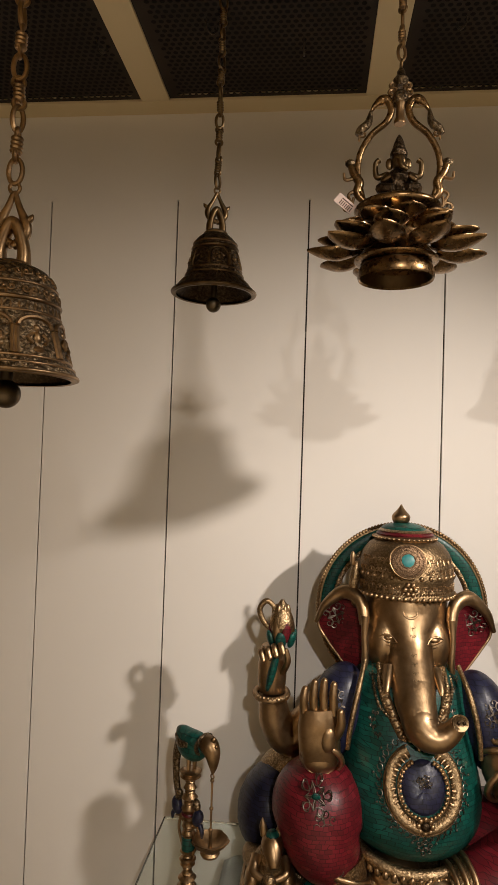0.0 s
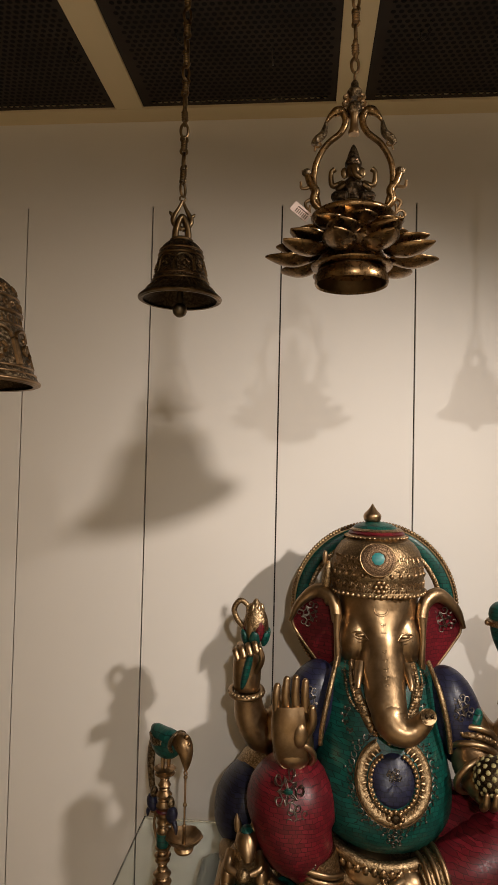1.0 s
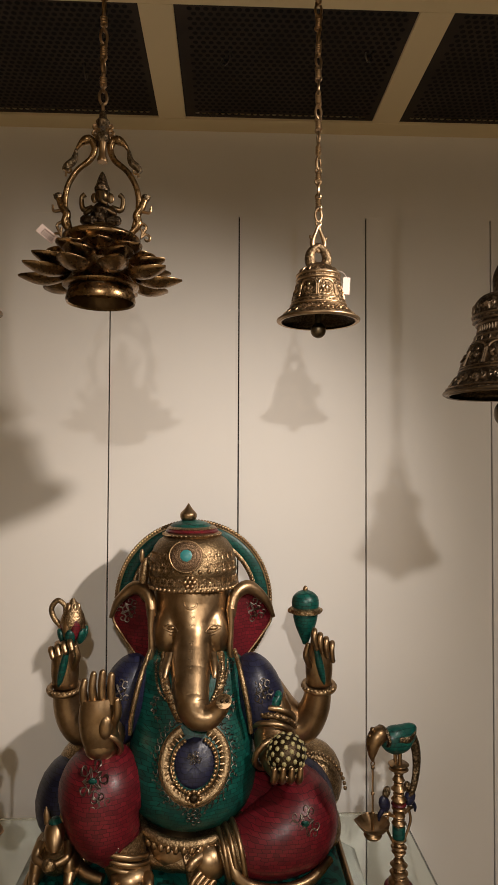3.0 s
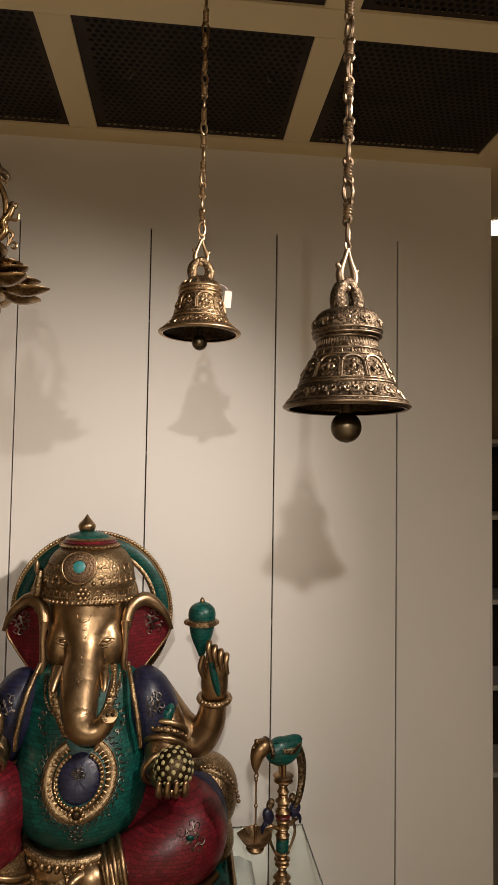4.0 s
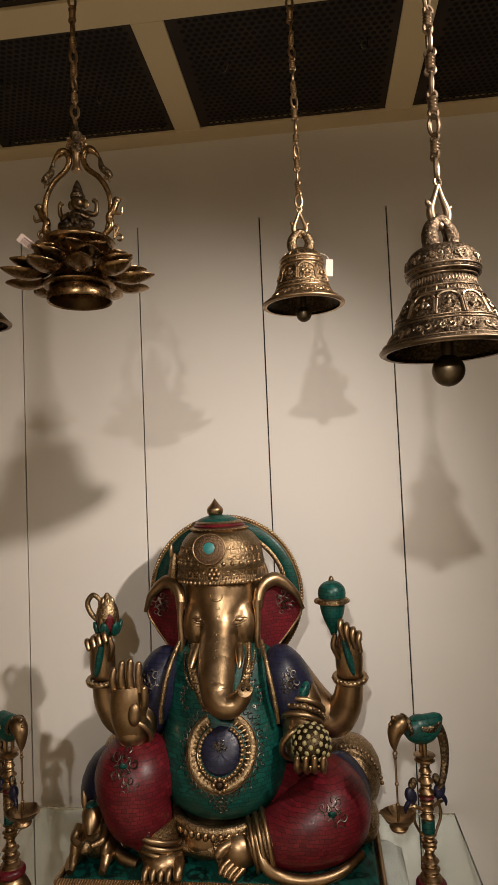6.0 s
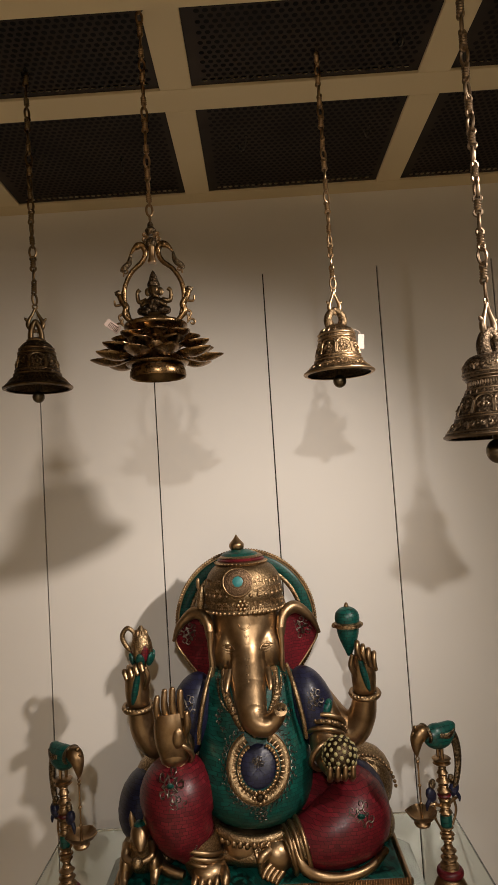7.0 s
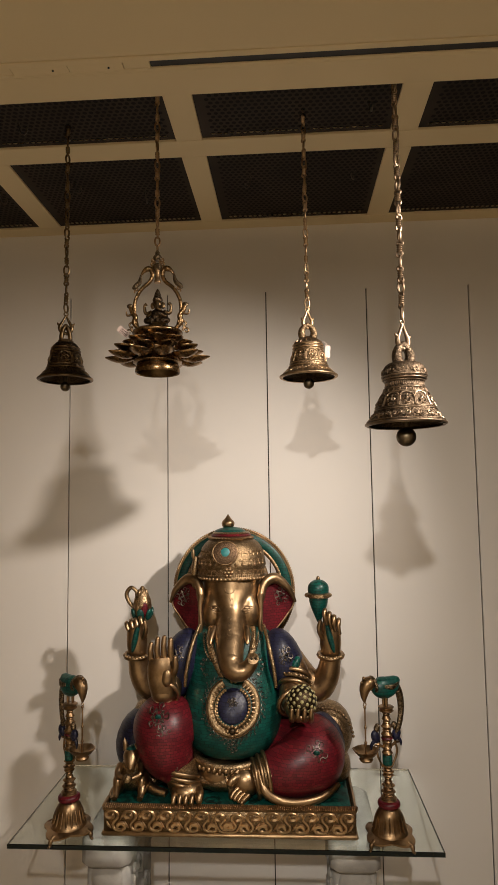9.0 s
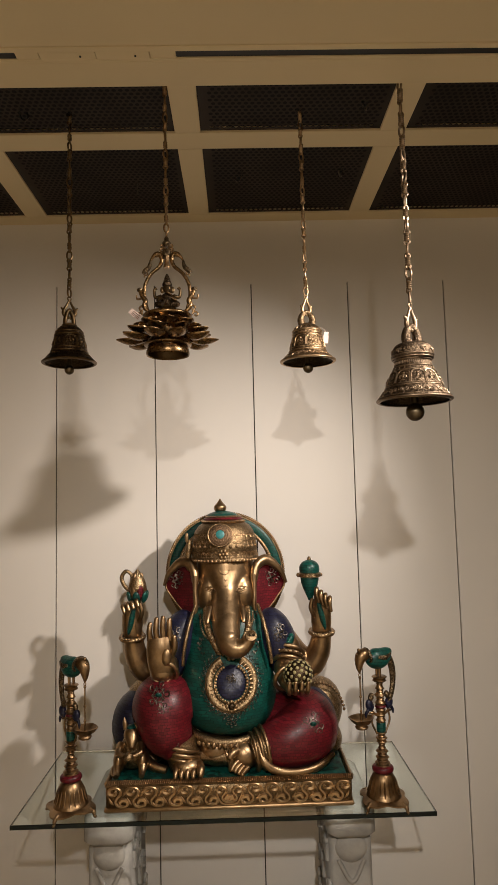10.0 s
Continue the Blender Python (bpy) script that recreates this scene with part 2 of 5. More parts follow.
    def box(self, lo, hi, mat, edge=0.002):
        """A block with chamfered edges."""
        (x0, y0, z0), (x1, y1, z1) = lo, hi
        e = min(edge, (x1 - x0) / 3, (y1 - y0) / 3, (z1 - z0) / 3)
        rows = []
        for z, k in ((z0, e), (z0 + e, 0), (z1 - e, 0), (z1, e)):
            a, b, c, d = x0 + k, x1 - k, y0 + k, y1 - k
            rows.append([(a + e, c, z), (b - e, c, z), (b, c + e, z), (b, d - e, z), (b - e, d, z), (a + e, d, z), (a, d - e, z), (a, c + e, z)])
        self.rings(rows, mat)

    def mesh(self, name, smooth=True):
        me = bpy.data.meshes.new(name)
        me.from_pydata(np.vstack(self.v).tolist(), [], self.f)
        for mat in self.mats:
            me.materials.append(mat)
        me.polygons.foreach_set("material_index", self.m)
        me.polygons.foreach_set("use_smooth", [smooth] * len(self.f))
        me.update()
        if smooth:
            me.set_sharp_from_angle(angle=radians(48))
        return me


def thing(name, place, label, category, group="", kind=""):
    ob = new(name)
    ob.matrix_world = place if isinstance(place, Matrix) else Matrix.Translation(place)
    ob.empty_display_size = 0.05
    return tagged(ob, label, category, group, kind)


def part(name, sc, parent=None, label="", smooth=True, at=None):
    ob = new(name, sc if isinstance(sc, bpy.types.Mesh) else sc.mesh(name, smooth))
    if parent is not None:
        ob.parent = parent
    if at is not None:
        ob.matrix_basis = at
    if label:
        ob["label"] = label
    return ob


def single(name, sc, place, label, category, group="", kind="", smooth=True):
    ob = new(name, sc.mesh(name, smooth))
    ob.matrix_world = place if isinstance(place, Matrix) else Matrix.Translation(place)
    return tagged(ob, label, category, group, kind)


def curl(turns=1.4, size=1.0, flip=1, n=14):
    """A flat scroll: a stem that rises and rolls in; unit size, in the plane."""
    out = [(0.0, -1.0), (0.1 * flip, -0.45)]
    for i in range(n):
        k = i / (n - 1)
        a = math.pi + k * turns * 2 * math.pi
        r = 0.62 * (1 - 0.82 * k)
        out.append((flip * (0.62 + r * math.cos(a)), 0.15 - r * math.sin(a) * -1))
    return [(x * size, y * size) for x, y in out]


def filigree(sc, surf, u, v, size, mat, r=0.0011, petals=4):
    """A rosette of wire scrolls laid on a surface; surf(u, v) gives the place."""
    for k in range(petals):
        a = k * 2 * math.pi / petals + 0.4
        for flip in (1, -1):
            pts = []
            for x, y in curl(1.1, size, flip, 9):
                y += size
                pts.append(surf(u + x * math.cos(a) - y * math.sin(a), v + x * math.sin(a) + y * math.cos(a)))
            sc.tube(pts, mat, r, seg=5, per=2)


# ---- the setting ----
WALL_Y, CEIL_Z, SOFFIT_Z, EDGE_Y, PITCH, G3 = 1.5, 2.345, 2.17, 0.572, 0.3065, 0.29
LEFT, END = -2.4, 1.146

wall = Sculpt()
wall.box((LEFT, WALL_Y + 0.008, 0.0), (END - 0.001, WALL_Y + 0.13, CEIL_Z + 0.03), GROOVE, 0.001)
wall_north = single("wall_north", wall, (0, 0, 0), "cream painted wall of tall panels with dark shadow gaps", "wall", kind="structure", smooth=False)
sc = Sculpt()
sc.box((LEFT, WALL_Y, 2.14), (END, WALL_Y + 0.008, CEIL_Z + 0.01), WALL, 0.0001)
part("head_panel", sc, wall_north, smooth=False)
sc = Sculpt()
sc.box((END - 0.001, WALL_Y, 0), (END + 0.004, WALL_Y + 0.13, CEIL_Z + 0.01), WALL, 0.0006)
part("end_cap", sc, wall_north, smooth=False)
x = G3 - 9 * PITCH
while x < END:
    a, b = max(x, LEFT) + 0.0017, min(x + PITCH, END) - 0.0017
    if b - a > 0.02:
        sc = Sculpt()
        sc.box((a, WALL_Y, 0.0), (b, WALL_Y + 0.0078, 2.14), WALL, 0.0002)
        part("panel", sc, wall_north, smooth=False)
    x += PITCH

# ceiling grid with perforated panels, all one mesh
COLS = [(-2.33, -1.90), (-1.832, -1.40), (-1.334, -0.90), (-0.836, -0.403), (-0.338, 0.101), (0.163, 0.600), (0.662, 1.089), (1.152, 1.585), (1.65, 2.08), (2.15, 2.58)]
ROWS_Y = [(0.640, 1.003), (1.074, 1.446)]
grid = Sculpt()
for y0, y1 in ((EDGE_Y, ROWS_Y[0][0]), (ROWS_Y[0][1], ROWS_Y[1][0]), (ROWS_Y[1][1], WALL_Y + 0.6)):
    grid.box((LEFT, y0, CEIL_Z), (3.4, y1, CEIL_Z + 0.04), CEIL, 0.001)
gaps = [(LEFT, COLS[0][0])] + [(a[1], b[0]) for a, b in zip(COLS, COLS[1:])] + [(COLS[-1][1], 3.4)]
for y0, y1 in ROWS_Y:
    for x0, x1 in gaps:
        grid.box((x0, y0 + 0.0005, CEIL_Z + 0.0004), (x1, y1 - 0.0005, CEIL_Z + 0.04), CEIL, 0.001)


def perforated(sc, x0, x1, y0, y1, z, pitch, hole, mat):
    """A sheet with staggered round holes cut through."""
    m = 0.020
    sc.add([(x0, y0, z), (x1, y0, z), (x1, y1, z), (x0, y1, z), (x0 + m, y0 + m * 0.5, z), (x1 - m * 0.5, y0 + m * 0.5, z), (x1 - m * 0.5, y1 - m * 0.5, z), (x0 + m, y1 - m * 0.5, z)],
           [(0, 1, 5, 4), (1, 2, 6, 5), (2, 3, 7, 6), (3, 0, 4, 7)], mat)
    x0, x1, y0, y1 = x0 + m, x1 - m * 0.5, y0 + m * 0.5, y1 - m * 0.5
    ny = max(1, round((y1 - y0) / (pitch * 0.87)))
    nx = max(1, round((x1 - x0) / pitch))
    dx, dy = (x1 - x0) / (nx + 0.5), (y1 - y0) / ny
    ang = [math.pi / 4 * k + math.pi / 8 for k in range(8)]
    verts, faces = [], []
    for j in range(ny):
        ya, yb = y0 + j * dy, y0 + (j + 1) * dy
        off = 0.5 * dx * (j % 2)
        ends = (x0, x0 + off) if off else (x1 - 0.5 * dx, x1)
        o = len(verts)
        verts += [(ends[0], ya, z), (ends[1], ya, z), (ends[1], yb, z), (ends[0], yb, z)]
        faces.append((o, o + 1, o + 2, o + 3))
        for i in range(nx):
            xa = x0 + off + i * dx
            cx, cy = xa + dx / 2, (ya + yb) / 2
            o = len(verts)
            verts += [(cx + hole * math.cos(a), cy + hole * math.sin(a), z) for a in ang]
            verts += [(xa + dx, cy + dy * 0.2, z), (xa + dx * 0.7, yb, z), (xa + dx * 0.3, yb, z), (xa, cy + dy * 0.2, z), (xa, cy - dy * 0.2, z), (xa + dx * 0.3, ya, z), (xa + dx * 0.7, ya, z), (xa + dx, cy - dy * 0.2, z)]
            verts += [(xa + dx, yb, z), (xa, yb, z), (xa, ya, z), (xa + dx, ya, z)]
            for k in range(8):
                n = (k + 1) % 8
                if k % 2:
                    faces.append((o + k, o + 8 + k, o + 8 + n, o + n))
                else:
                    faces.append((o + k, o + 8 + k, o + 16 + k // 2, o + 8 + n, o + n))
    sc.add(verts, faces, mat)


for y0, y1 in ROWS_Y:
    for x0, x1 in COLS:
        perforated(grid, x0, x1, y0, y1, CEIL_Z + 0.006, 0.0148, 0.0051, PANEL)
# black sheet right above the panels puts shade behind their holes
grid.add([(LEFT, EDGE_Y, CEIL_Z + 0.016), (3.4, EDGE_Y, CEIL_Z + 0.016), (3.4, 2.1, CEIL_Z + 0.016), (LEFT, 2.1, CEIL_Z + 0.016)], [(0, 1, 2, 3)], HOLE_SHADE)
single("ceiling", grid, (0, 0, 0), "tan ceiling grid holding black perforated metal panels", "ceiling", kind="structure", smooth=False)

# lower soffit over the visitor, with a linear slot diffuser
sof = Sculpt()
S0, S1 = 0.484, 0.500
sof.box((LEFT, S1 + 0.006, SOFFIT_Z), (3.4, EDGE_Y, 2.47), CEIL, 0.002)
sof.box((LEFT, -3.2, SOFFIT_Z), (3.4, S0 - 0.012, 2.47), CEIL, 0.002)
single("ceiling_soffit", sof, (0, 0, 0), "smooth tan painted lower ceiling", "ceiling", kind="structure", smooth=False)
SLOTS = [(-2.3, -0.105), (0.150, 2.4)]
slot = thing("ceiling_slot_diffuser", (0, 0, 0), "cream linear air slot with black recess in the ceiling", "air vent", kind="structure")
sc = Sculpt()
sc.box((LEFT, S0 - 0.012, SOFFIT_Z - 0.0015), (3.4, S0 - 0.001, SOFFIT_Z + 0.03), CEIL, 0.0008)
sc.box((LEFT, S1, SOFFIT_Z - 0.001), (3.4, S1 + 0.006, SOFFIT_Z + 0.03), CEIL, 0.0008)
part("frame", sc, slot, smooth=False)
for x0, x1 in SLOTS:
    sc = Sculpt()
    sc.box((x0, S0 - 0.001, SOFFIT_Z + 0.0015), (x1, S1, SOFFIT_Z + 0.03), BLACK, 0.001)
    part("slot", sc, slot, "black recess", smooth=False)
for x0, x1 in ((-0.105, -0.068), (-0.067, 0.022), (0.0228, 0.108), (0.109, 0.150)):
    sc = Sculpt()
    lift = 0.001 if x1 - x0 < 0.05 else 0.0
    sc.box((x0, S0 - 0.001, SOFFIT_Z - 0.001 + lift), (x1, S1, SOFFIT_Z + 0.02), CEIL, 0.0006)
    cover = part("cover_plate", sc, slot, smooth=False)
    if x1 - x0 > 0.05:
        sc = Sculpt()
        sc.lathe([(0.0016, -0.001), (0.0016, 0.001), (0.0008, 0.0014)], BLACK, ((x0 + x1) / 2 + 0.02, (S0 + S1) / 2, SOFFIT_Z - 0.0016), 10)
        part("screw", sc, cover)

# housings for the added fill lamps, never in view
for x, y in FILL_PANELS:
    panel = thing("fill_light_panel", (x, y, SOFFIT_Z), "square-edged white panel added to the unseen lower ceiling for a fill lamp", "ceiling light", "ceiling light panels")
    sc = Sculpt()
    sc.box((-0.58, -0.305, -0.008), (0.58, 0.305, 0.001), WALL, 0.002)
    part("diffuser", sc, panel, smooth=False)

# closing room: added walls and floor, mostly unseen, toned for bounce and reflections
sc = Sculpt()
sc.box((LEFT - 0.1, -3.2, -0.1), (3.5, 4.2, 0.0), FLOOR, 0.001)
single("floor", sc, (0, 0, 0), "beige stone shop floor", "floor", kind="structure", smooth=False)
for nm, lo, hi in (("wall_west", (LEFT - 0.1, -3.2, 0), (LEFT, 1.7, 2.47)), ("wall_south", (LEFT, -3.3, 0), (3.4, -3.2, 2.47)), ("wall_east", (3.4, -3.2, 0), (3.5, 4.2, 2.47)), ("wall_far", (END, 3.4, 0), (3.4, 3.5, 2.47))):
    sc = Sculpt()
    sc.box(lo, hi, CLOSING_WALL, 0.001)
    single(nm, sc, (0, 0, 0), "plain brown wall added to close the shop", "wall", kind="structure", smooth=False)
sc = Sculpt()
sc.box((END + 0.004, 2.1, CEIL_Z), (3.4, 3.4, CEIL_Z + 0.05), CEIL, 0.001)
single("ceiling_far", sc, (0, 0, 0), "plain tan ceiling of the next bay", "ceiling", kind="structure", smooth=False)

for eye, target, *rest in SPOTS:
    fixture = thing("track_spotlight", look(eye, target), "small white track spotlight under the ceiling", "spotlight", "track spotlights")
    sc = Sculpt()
    sc.lathe([(0.030, -0.002), (0.034, -0.002), (0.034, 0.07), (0.02, 0.085)], WALL, (0, 0, 0.005), 24)
    part("housing", sc, fixture)
    sc = Sculpt()
    tip = fixture.matrix_world.inverted() @ Vector((eye[0], eye[1], SOFFIT_Z + 0.002))
    sc.tube([tuple(tip), (tip.x * 0.6, tip.y * 0.6, tip.z * 0.6 + 0.03), (0, 0, 0.07)], WALL, 0.008, seg=10)
    part("stem", sc, fixture)

# ---- glass console table ----
TOP = 0.737
EDGE_GREEN = plain("polished_glass_edge", (0.004, 0.008, 0.0065), 0.25, 0.3, 20, 200, 0.02, 0.0, 0.3)
table = thing("glass_tabletop", (0.187, 1.262, TOP), "clear greenish rectangular glass tabletop on two stone supports", "tabletop")
sc = Sculpt()
sc.box((-0.4835, -0.2135, -0.010), (0.4835, 0.2135, 0.0), GLASS, 0.0006)
pane = part("pane", sc, table, smooth=False)
pane.visible_shadow = False
for lo, hi in (((-0.485, -0.215, -0.010), (0.485, -0.2137, -0.0004)), ((-0.485, 0.2137, -0.010), (0.485, 0.215, -0.0004)), ((-0.485, -0.2136, -0.010), (-0.4837, 0.2136, -0.0004)), ((0.4837, -0.2136, -0.010), (0.485, 0.2136, -0.0004))):
    sc = Sculpt()
    sc.box(lo, hi, EDGE_GREEN, 0.0004)
    part("polished_edge", sc, table, "dark green polished edge", smooth=False)


def pedestal(x, inner):
    """A carved stone console support; inner is the side that faces its twin."""
    p = thing("stone_pedestal", (x, 1.235, 0), "weathered pale carved stone support under the glass tabletop", "pedestal", "table supports")
    h = TOP - 0.0105
    sc = Sculpt()
    sc.box((-0.057, -0.135, h - 0.075), (0.057, 0.15, h), STONE, 0.014)
    part("capital", sc, p)
    sc = Sculpt()
    sc.box((-0.050, -0.112, 0.06), (0.050, 0.14, h - 0.074), STONE, 0.010)
    part("shaft", sc, p)
    sc = Sculpt()
    sc.box((-0.062, -0.14, 0.0), (0.062, 0.155, 0.0598), STONE, 0.010)
    part("foot", sc, p)
    sc = Sculpt()
    sc.ball((0, -0.108, h - 0.100), (0.040, 0.014, 0.036), STONE)
    part("boss", sc, p)
    for z in (0.60, 0.50, 0.38, 0.26, 0.14):
        sc = Sculpt()
        sc.tube([(-0.032, -0.111, z), (0, -0.114, z - 0.05), (0.032, -0.111, z)], STONE, 0.0055)
        part("carved_swag", sc, p)
    for j, z in enumerate(np.linspace(h - 0.03, 0.12, 8)):
        for k, y in enumerate((-0.08, 0.0, 0.08)):
            f = 1 if (j + k) % 2 else -1
            sc = Sculpt()
            sc.tube([(inner * 0.053, y + a, z + b) for a, b in curl(1.2, 0.032, f, 10)], STONE, 0.0055, seg=6, per=2)
            part("carved_scroll", sc, p)
    return p


pedestal(-0.090, 1)
pedestal(0.484, -1)


# ---- the seated elephant-headed statue: one casting ----
def torso_front(x, z):
    """Depth of the belly's front surface."""
    rows = TORSO_Q
    k = int(np.argmin(np.abs(rows[:, 2] - z)))
    cx, cy, _, rx, ry = rows[k]
    s = min(0.98, abs((x - cx) / rx))
    return cy - ry * math.sqrt(1 - s * s)


TORSO = [(0, 0.02, 0.125, 0.06, 0.07), (0, -0.005, 0.15, 0.098, 0.10), (0, -0.015, 0.19, 0.121, 0.112), (0, -0.012, 0.24, 0.123, 0.110), (0, 0.0, 0.29, 0.114, 0.098),
         (0, 0.012, 0.33, 0.114, 0.086), (0, 0.02, 0.37, 0.114, 0.080), (0, 0.028, 0.41, 0.098, 0.070), (0, 0.035, 0.44, 0.05, 0.05)]
TORSO_Q = smooth_path(TORSO, 12)


def on_torso(x, z):
    return (x, torso_front(x, z) - 0.001, z)


st = Sculpt()
# plinth
st.box((-0.288, -0.155, 0.006), (0.290, 0.155, 0.060), FRIEZE, 0.003)
st.box((-0.292, -0.160, 0.0), (0.294, 0.160, 0.010), BRIGHT, 0.003)
st.box((-0.278, -0.146, 0.058), (0.280, 0.150, 0.067), TEAL, 0.002)
for y in (-0.155,):
    for i in range(118):
        xx = -0.287 + i * 0.0049
        st.tube([(xx, y - 0.002, 0.059), (xx + 0.003, y - 0.004, 0.063), (xx + 0.005, y + 0.004, 0.0675)], GOLD, 0.0036, seg=5, per=1)
for x in (-0.286, 0.288):
    st.tube([(x, -0.155, 0.064), (x, 0.0, 0.064), (x, 0.155, 0.064)], GOLD, 0.0055, seg=8)
st.tube([(-0.286, 0.153, 0.064), (0.0, 0.153, 0.064), (0.288, 0.153, 0.064)], GOLD, 0.0055, seg=8)
# scroll frieze: a wave of double-ended scrolls, mirrored at the middle
st.box((-0.282, -0.1562, 0.011), (0.284, -0.150, 0.057), FRIEZE, 0.001)


def double_scroll(cx, cz, side, size):
    half = []
    for k in range(15):
        a = math.radians(236) - k / 14 * 2 * math.pi * 1.25
        r = size * (1 - 0.80 * (k / 14) ** 0.8)
        half.append((1.45 * size * (0.56 + r / size * math.cos(a)), size * (0.83 + r / size * math.sin(a)), 0.0032 + 0.0024 * k / 14))
    both = [(-x, -z, r) for x, z, r in half[::-1]] + half[1:]
    st.tube([(cx + side * x, -0.1570, cz + z, r) for x, z, r in both], BRIGHT, seg=6, per=2)


for side in (1, -1):
    for i in range(6):
        cx = 0.001 + side * (0.050 + i * 0.0420)
        double_scroll(cx, 0.034, side, 0.0138)
        for dz, dx in ((-0.011, 0.016), (0.011, -0.016)):
            st.tube([(cx + side * (dx - 0.006), -0.157, 0.034 + dz * 1.5, 0.0008), (cx + side * dx, -0.158, 0.034 + dz * 0.9, 0.0030), (cx + side * (dx + 0.005), -0.157, 0.034 + dz * 0.1, 0.0008)], BRIGHT, seg=6, per=3)
for f in (1, -1):
    double_scroll(0.001 + f * 0.0125, 0.034, f, 0.0105)
    st.tube([(0.001 + f * 0.024, -0.158, 0.055), (0.001 + f * 0.029, -0.158, 0.036), (0.001 + f * 0.018, -0.158, 0.015), (0.001, -0.158, 0.012)], BRIGHT, 0.0022, seg=6)
# halo ring behind the head
HC = (-0.004, 0.118, 0.506)


def arc(r, a0, a1, n, y=0.0, cz=1.0):
    return [(HC[0] + r * math.cos(a), HC[1] + y, HC[2] + r * cz * math.sin(a)) for a in np.linspace(radians(a0), radians(a1), n)]


st.tube(arc(0.1475, -50, 230, 40), TEAL, 0.0145, seg=10, per=2, flat=0.45)
st.tube(arc(0.1615, -50, 230, 40, -0.002), GOLD, 0.0036, seg=6, per=2)
st.tube(arc(0.133, -50, 230, 40, -0.002), GOLD_ORN, 0.0058, seg=8, per=2, flat=0.7)
for p in arc(0.1650, -50, 230, 124, -0.003):
    st.ball(p, (0.0040, 0.0046, 0.0050), ANTIQUE, seg=7, rows=5)
for p in arc(0.133, -20, 200, 46, -0.006):
    st.ball(p, 0.0034, GOLD, seg=6, rows=5)
st.tube([(HC[0] + 0.03, 0.11, 0.62), (0.075, 0.115, 0.575), (0.09, 0.115, 0.53)], GOLD, 0.006, seg=8)
st.tube([(HC[0] - 0.03, 0.11, 0.62), (-0.075, 0.115, 0.575), (-0.09, 0.115, 0.53)], GOLD, 0.006, seg=8)
# torso
st.loft(TORSO, TEAL, 44, 6)
st.ball((0, 0.06, 0.26), (0.12, 0.09, 0.16), GOLD)
for s in (1, -1):
    st.ball((s * 0.132, 0.010, 0.338), (0.051, 0.063, 0.090), BLUE, (0, s * -16, 0), 28, 18)
    st.tube([(s * 0.082, -0.010, 0.438, 0.004), (s * 0.096, -0.050, 0.395, 0.0052), (s * 0.108, -0.062, 0.34, 0.0050), (s * 0.112, -0.060, 0.30, 0.004)], GOLD_ORN, seg=8)
    filigree(st, lambda u, v: (u, 0.008 - 0.062 * math.sqrt(max(0.1, 1 - ((v - 0.338) / 0.088) ** 2 - ((abs(u) - 0.135) / 0.055) ** 2)), v), s * 0.134, 0.372, 0.013, WIRE, 0.0010, 4)
    st.torus((s * 0.150, 0.002, 0.322), 0.0475, 0.0050, GOLD_ORN, (-25, s * 38, 0), 34, 8)
    st.ball((s * 0.158, -0.030, 0.345), (0.012, 0.020, 0.024), TEAL, (0, s * 30, 0), 16, 10)
# belly wire scrolls
PC = (0.010, 0.268)
for k in range(34):
    a = radians(118 + 304 * k / 33)
    cx, cz = PC[0] + 0.0715 * math.cos(a), PC[1] + 0.0700 * math.sin(a)
    st.tube([on_torso(cx + 0.0046 * math.cos(b), cz + 0.0046 * math.sin(b)) for b in np.linspace(0, 5.2, 9) + a], WIRE, 0.0011, seg=5, per=1)
    if k % 3 == 0:
        st.ball(on_torso(PC[0] + 0.0800 * math.cos(a), PC[1] + 0.0785 * math.sin(a)), 0.0022, WIRE, seg=6, rows=5)
filigree(st, on_torso, PC[0], 0.184, 0.0085, WIRE, 0.0010, 3)
for s in (1, -1):
    for k in range(9):
        x, z = PC[0] * 0.5 + s * (0.066 + 0.010 * math.sin(k * 0.9)), 0.330 + 0.0105 * k
        for f in (1, -1):
            st.tube([on_torso(x + f * u * 0.9, z + v) for u, v in curl(1.1, 0.0058, 1, 8)], WIRE, 0.0010, seg=5, per=1)
# pendant: a flat chased horseshoe, square beads inside, a lapis heart
st.tube([(*on_torso(PC[0] + 0.0525 * math.cos(a), PC[1] + 0.051 * math.sin(a)), 0.0112) for a in np.linspace(radians(116), radians(424), 44)], FRIEZE, seg=12, per=1, flat=0.50)
for rr, rad in ((0.0635, 0.0016), (0.0420, 0.0014)):
    st.tube([(p[0], p[1] - 0.004, p[2]) for p in (on_torso(PC[0] + rr * math.cos(a), PC[1] + rr * 0.97 * math.sin(a)) for a in np.linspace(radians(114), radians(426), 44))], GOLD, rad, seg=6, per=1)
for k in range(30):
    a = radians(121 + 298 * k / 29)
    lean = 0.09 if a < radians(270) else -0.09
    leaf = [on_torso(PC[0] + q * math.cos(a + w * lean), PC[1] + q * 0.97 * math.sin(a + w * lean)) for q, w in ((0.0455, 0.0), (0.0525, 0.5), (0.0600, 1.4))]
    st.tube([(*(np.array(p) - (0, 0.0052, 0)), w) for p, w in zip(leaf, (0.0012, 0.0030, 0.0010))], GOLD, seg=6, per=3, flat=0.6)
for a in np.linspace(radians(118), radians(422), 32):
    p = on_torso(PC[0] + 0.0385 * math.cos(a), PC[1] + 0.0385 * math.sin(a))
    st.box((p[0] - 0.0027, p[1] - 0.0075, p[2] - 0.0027), (p[0] + 0.0027, p[1] - 0.001, p[2] + 0.0027), BRIGHT, 0.0012)
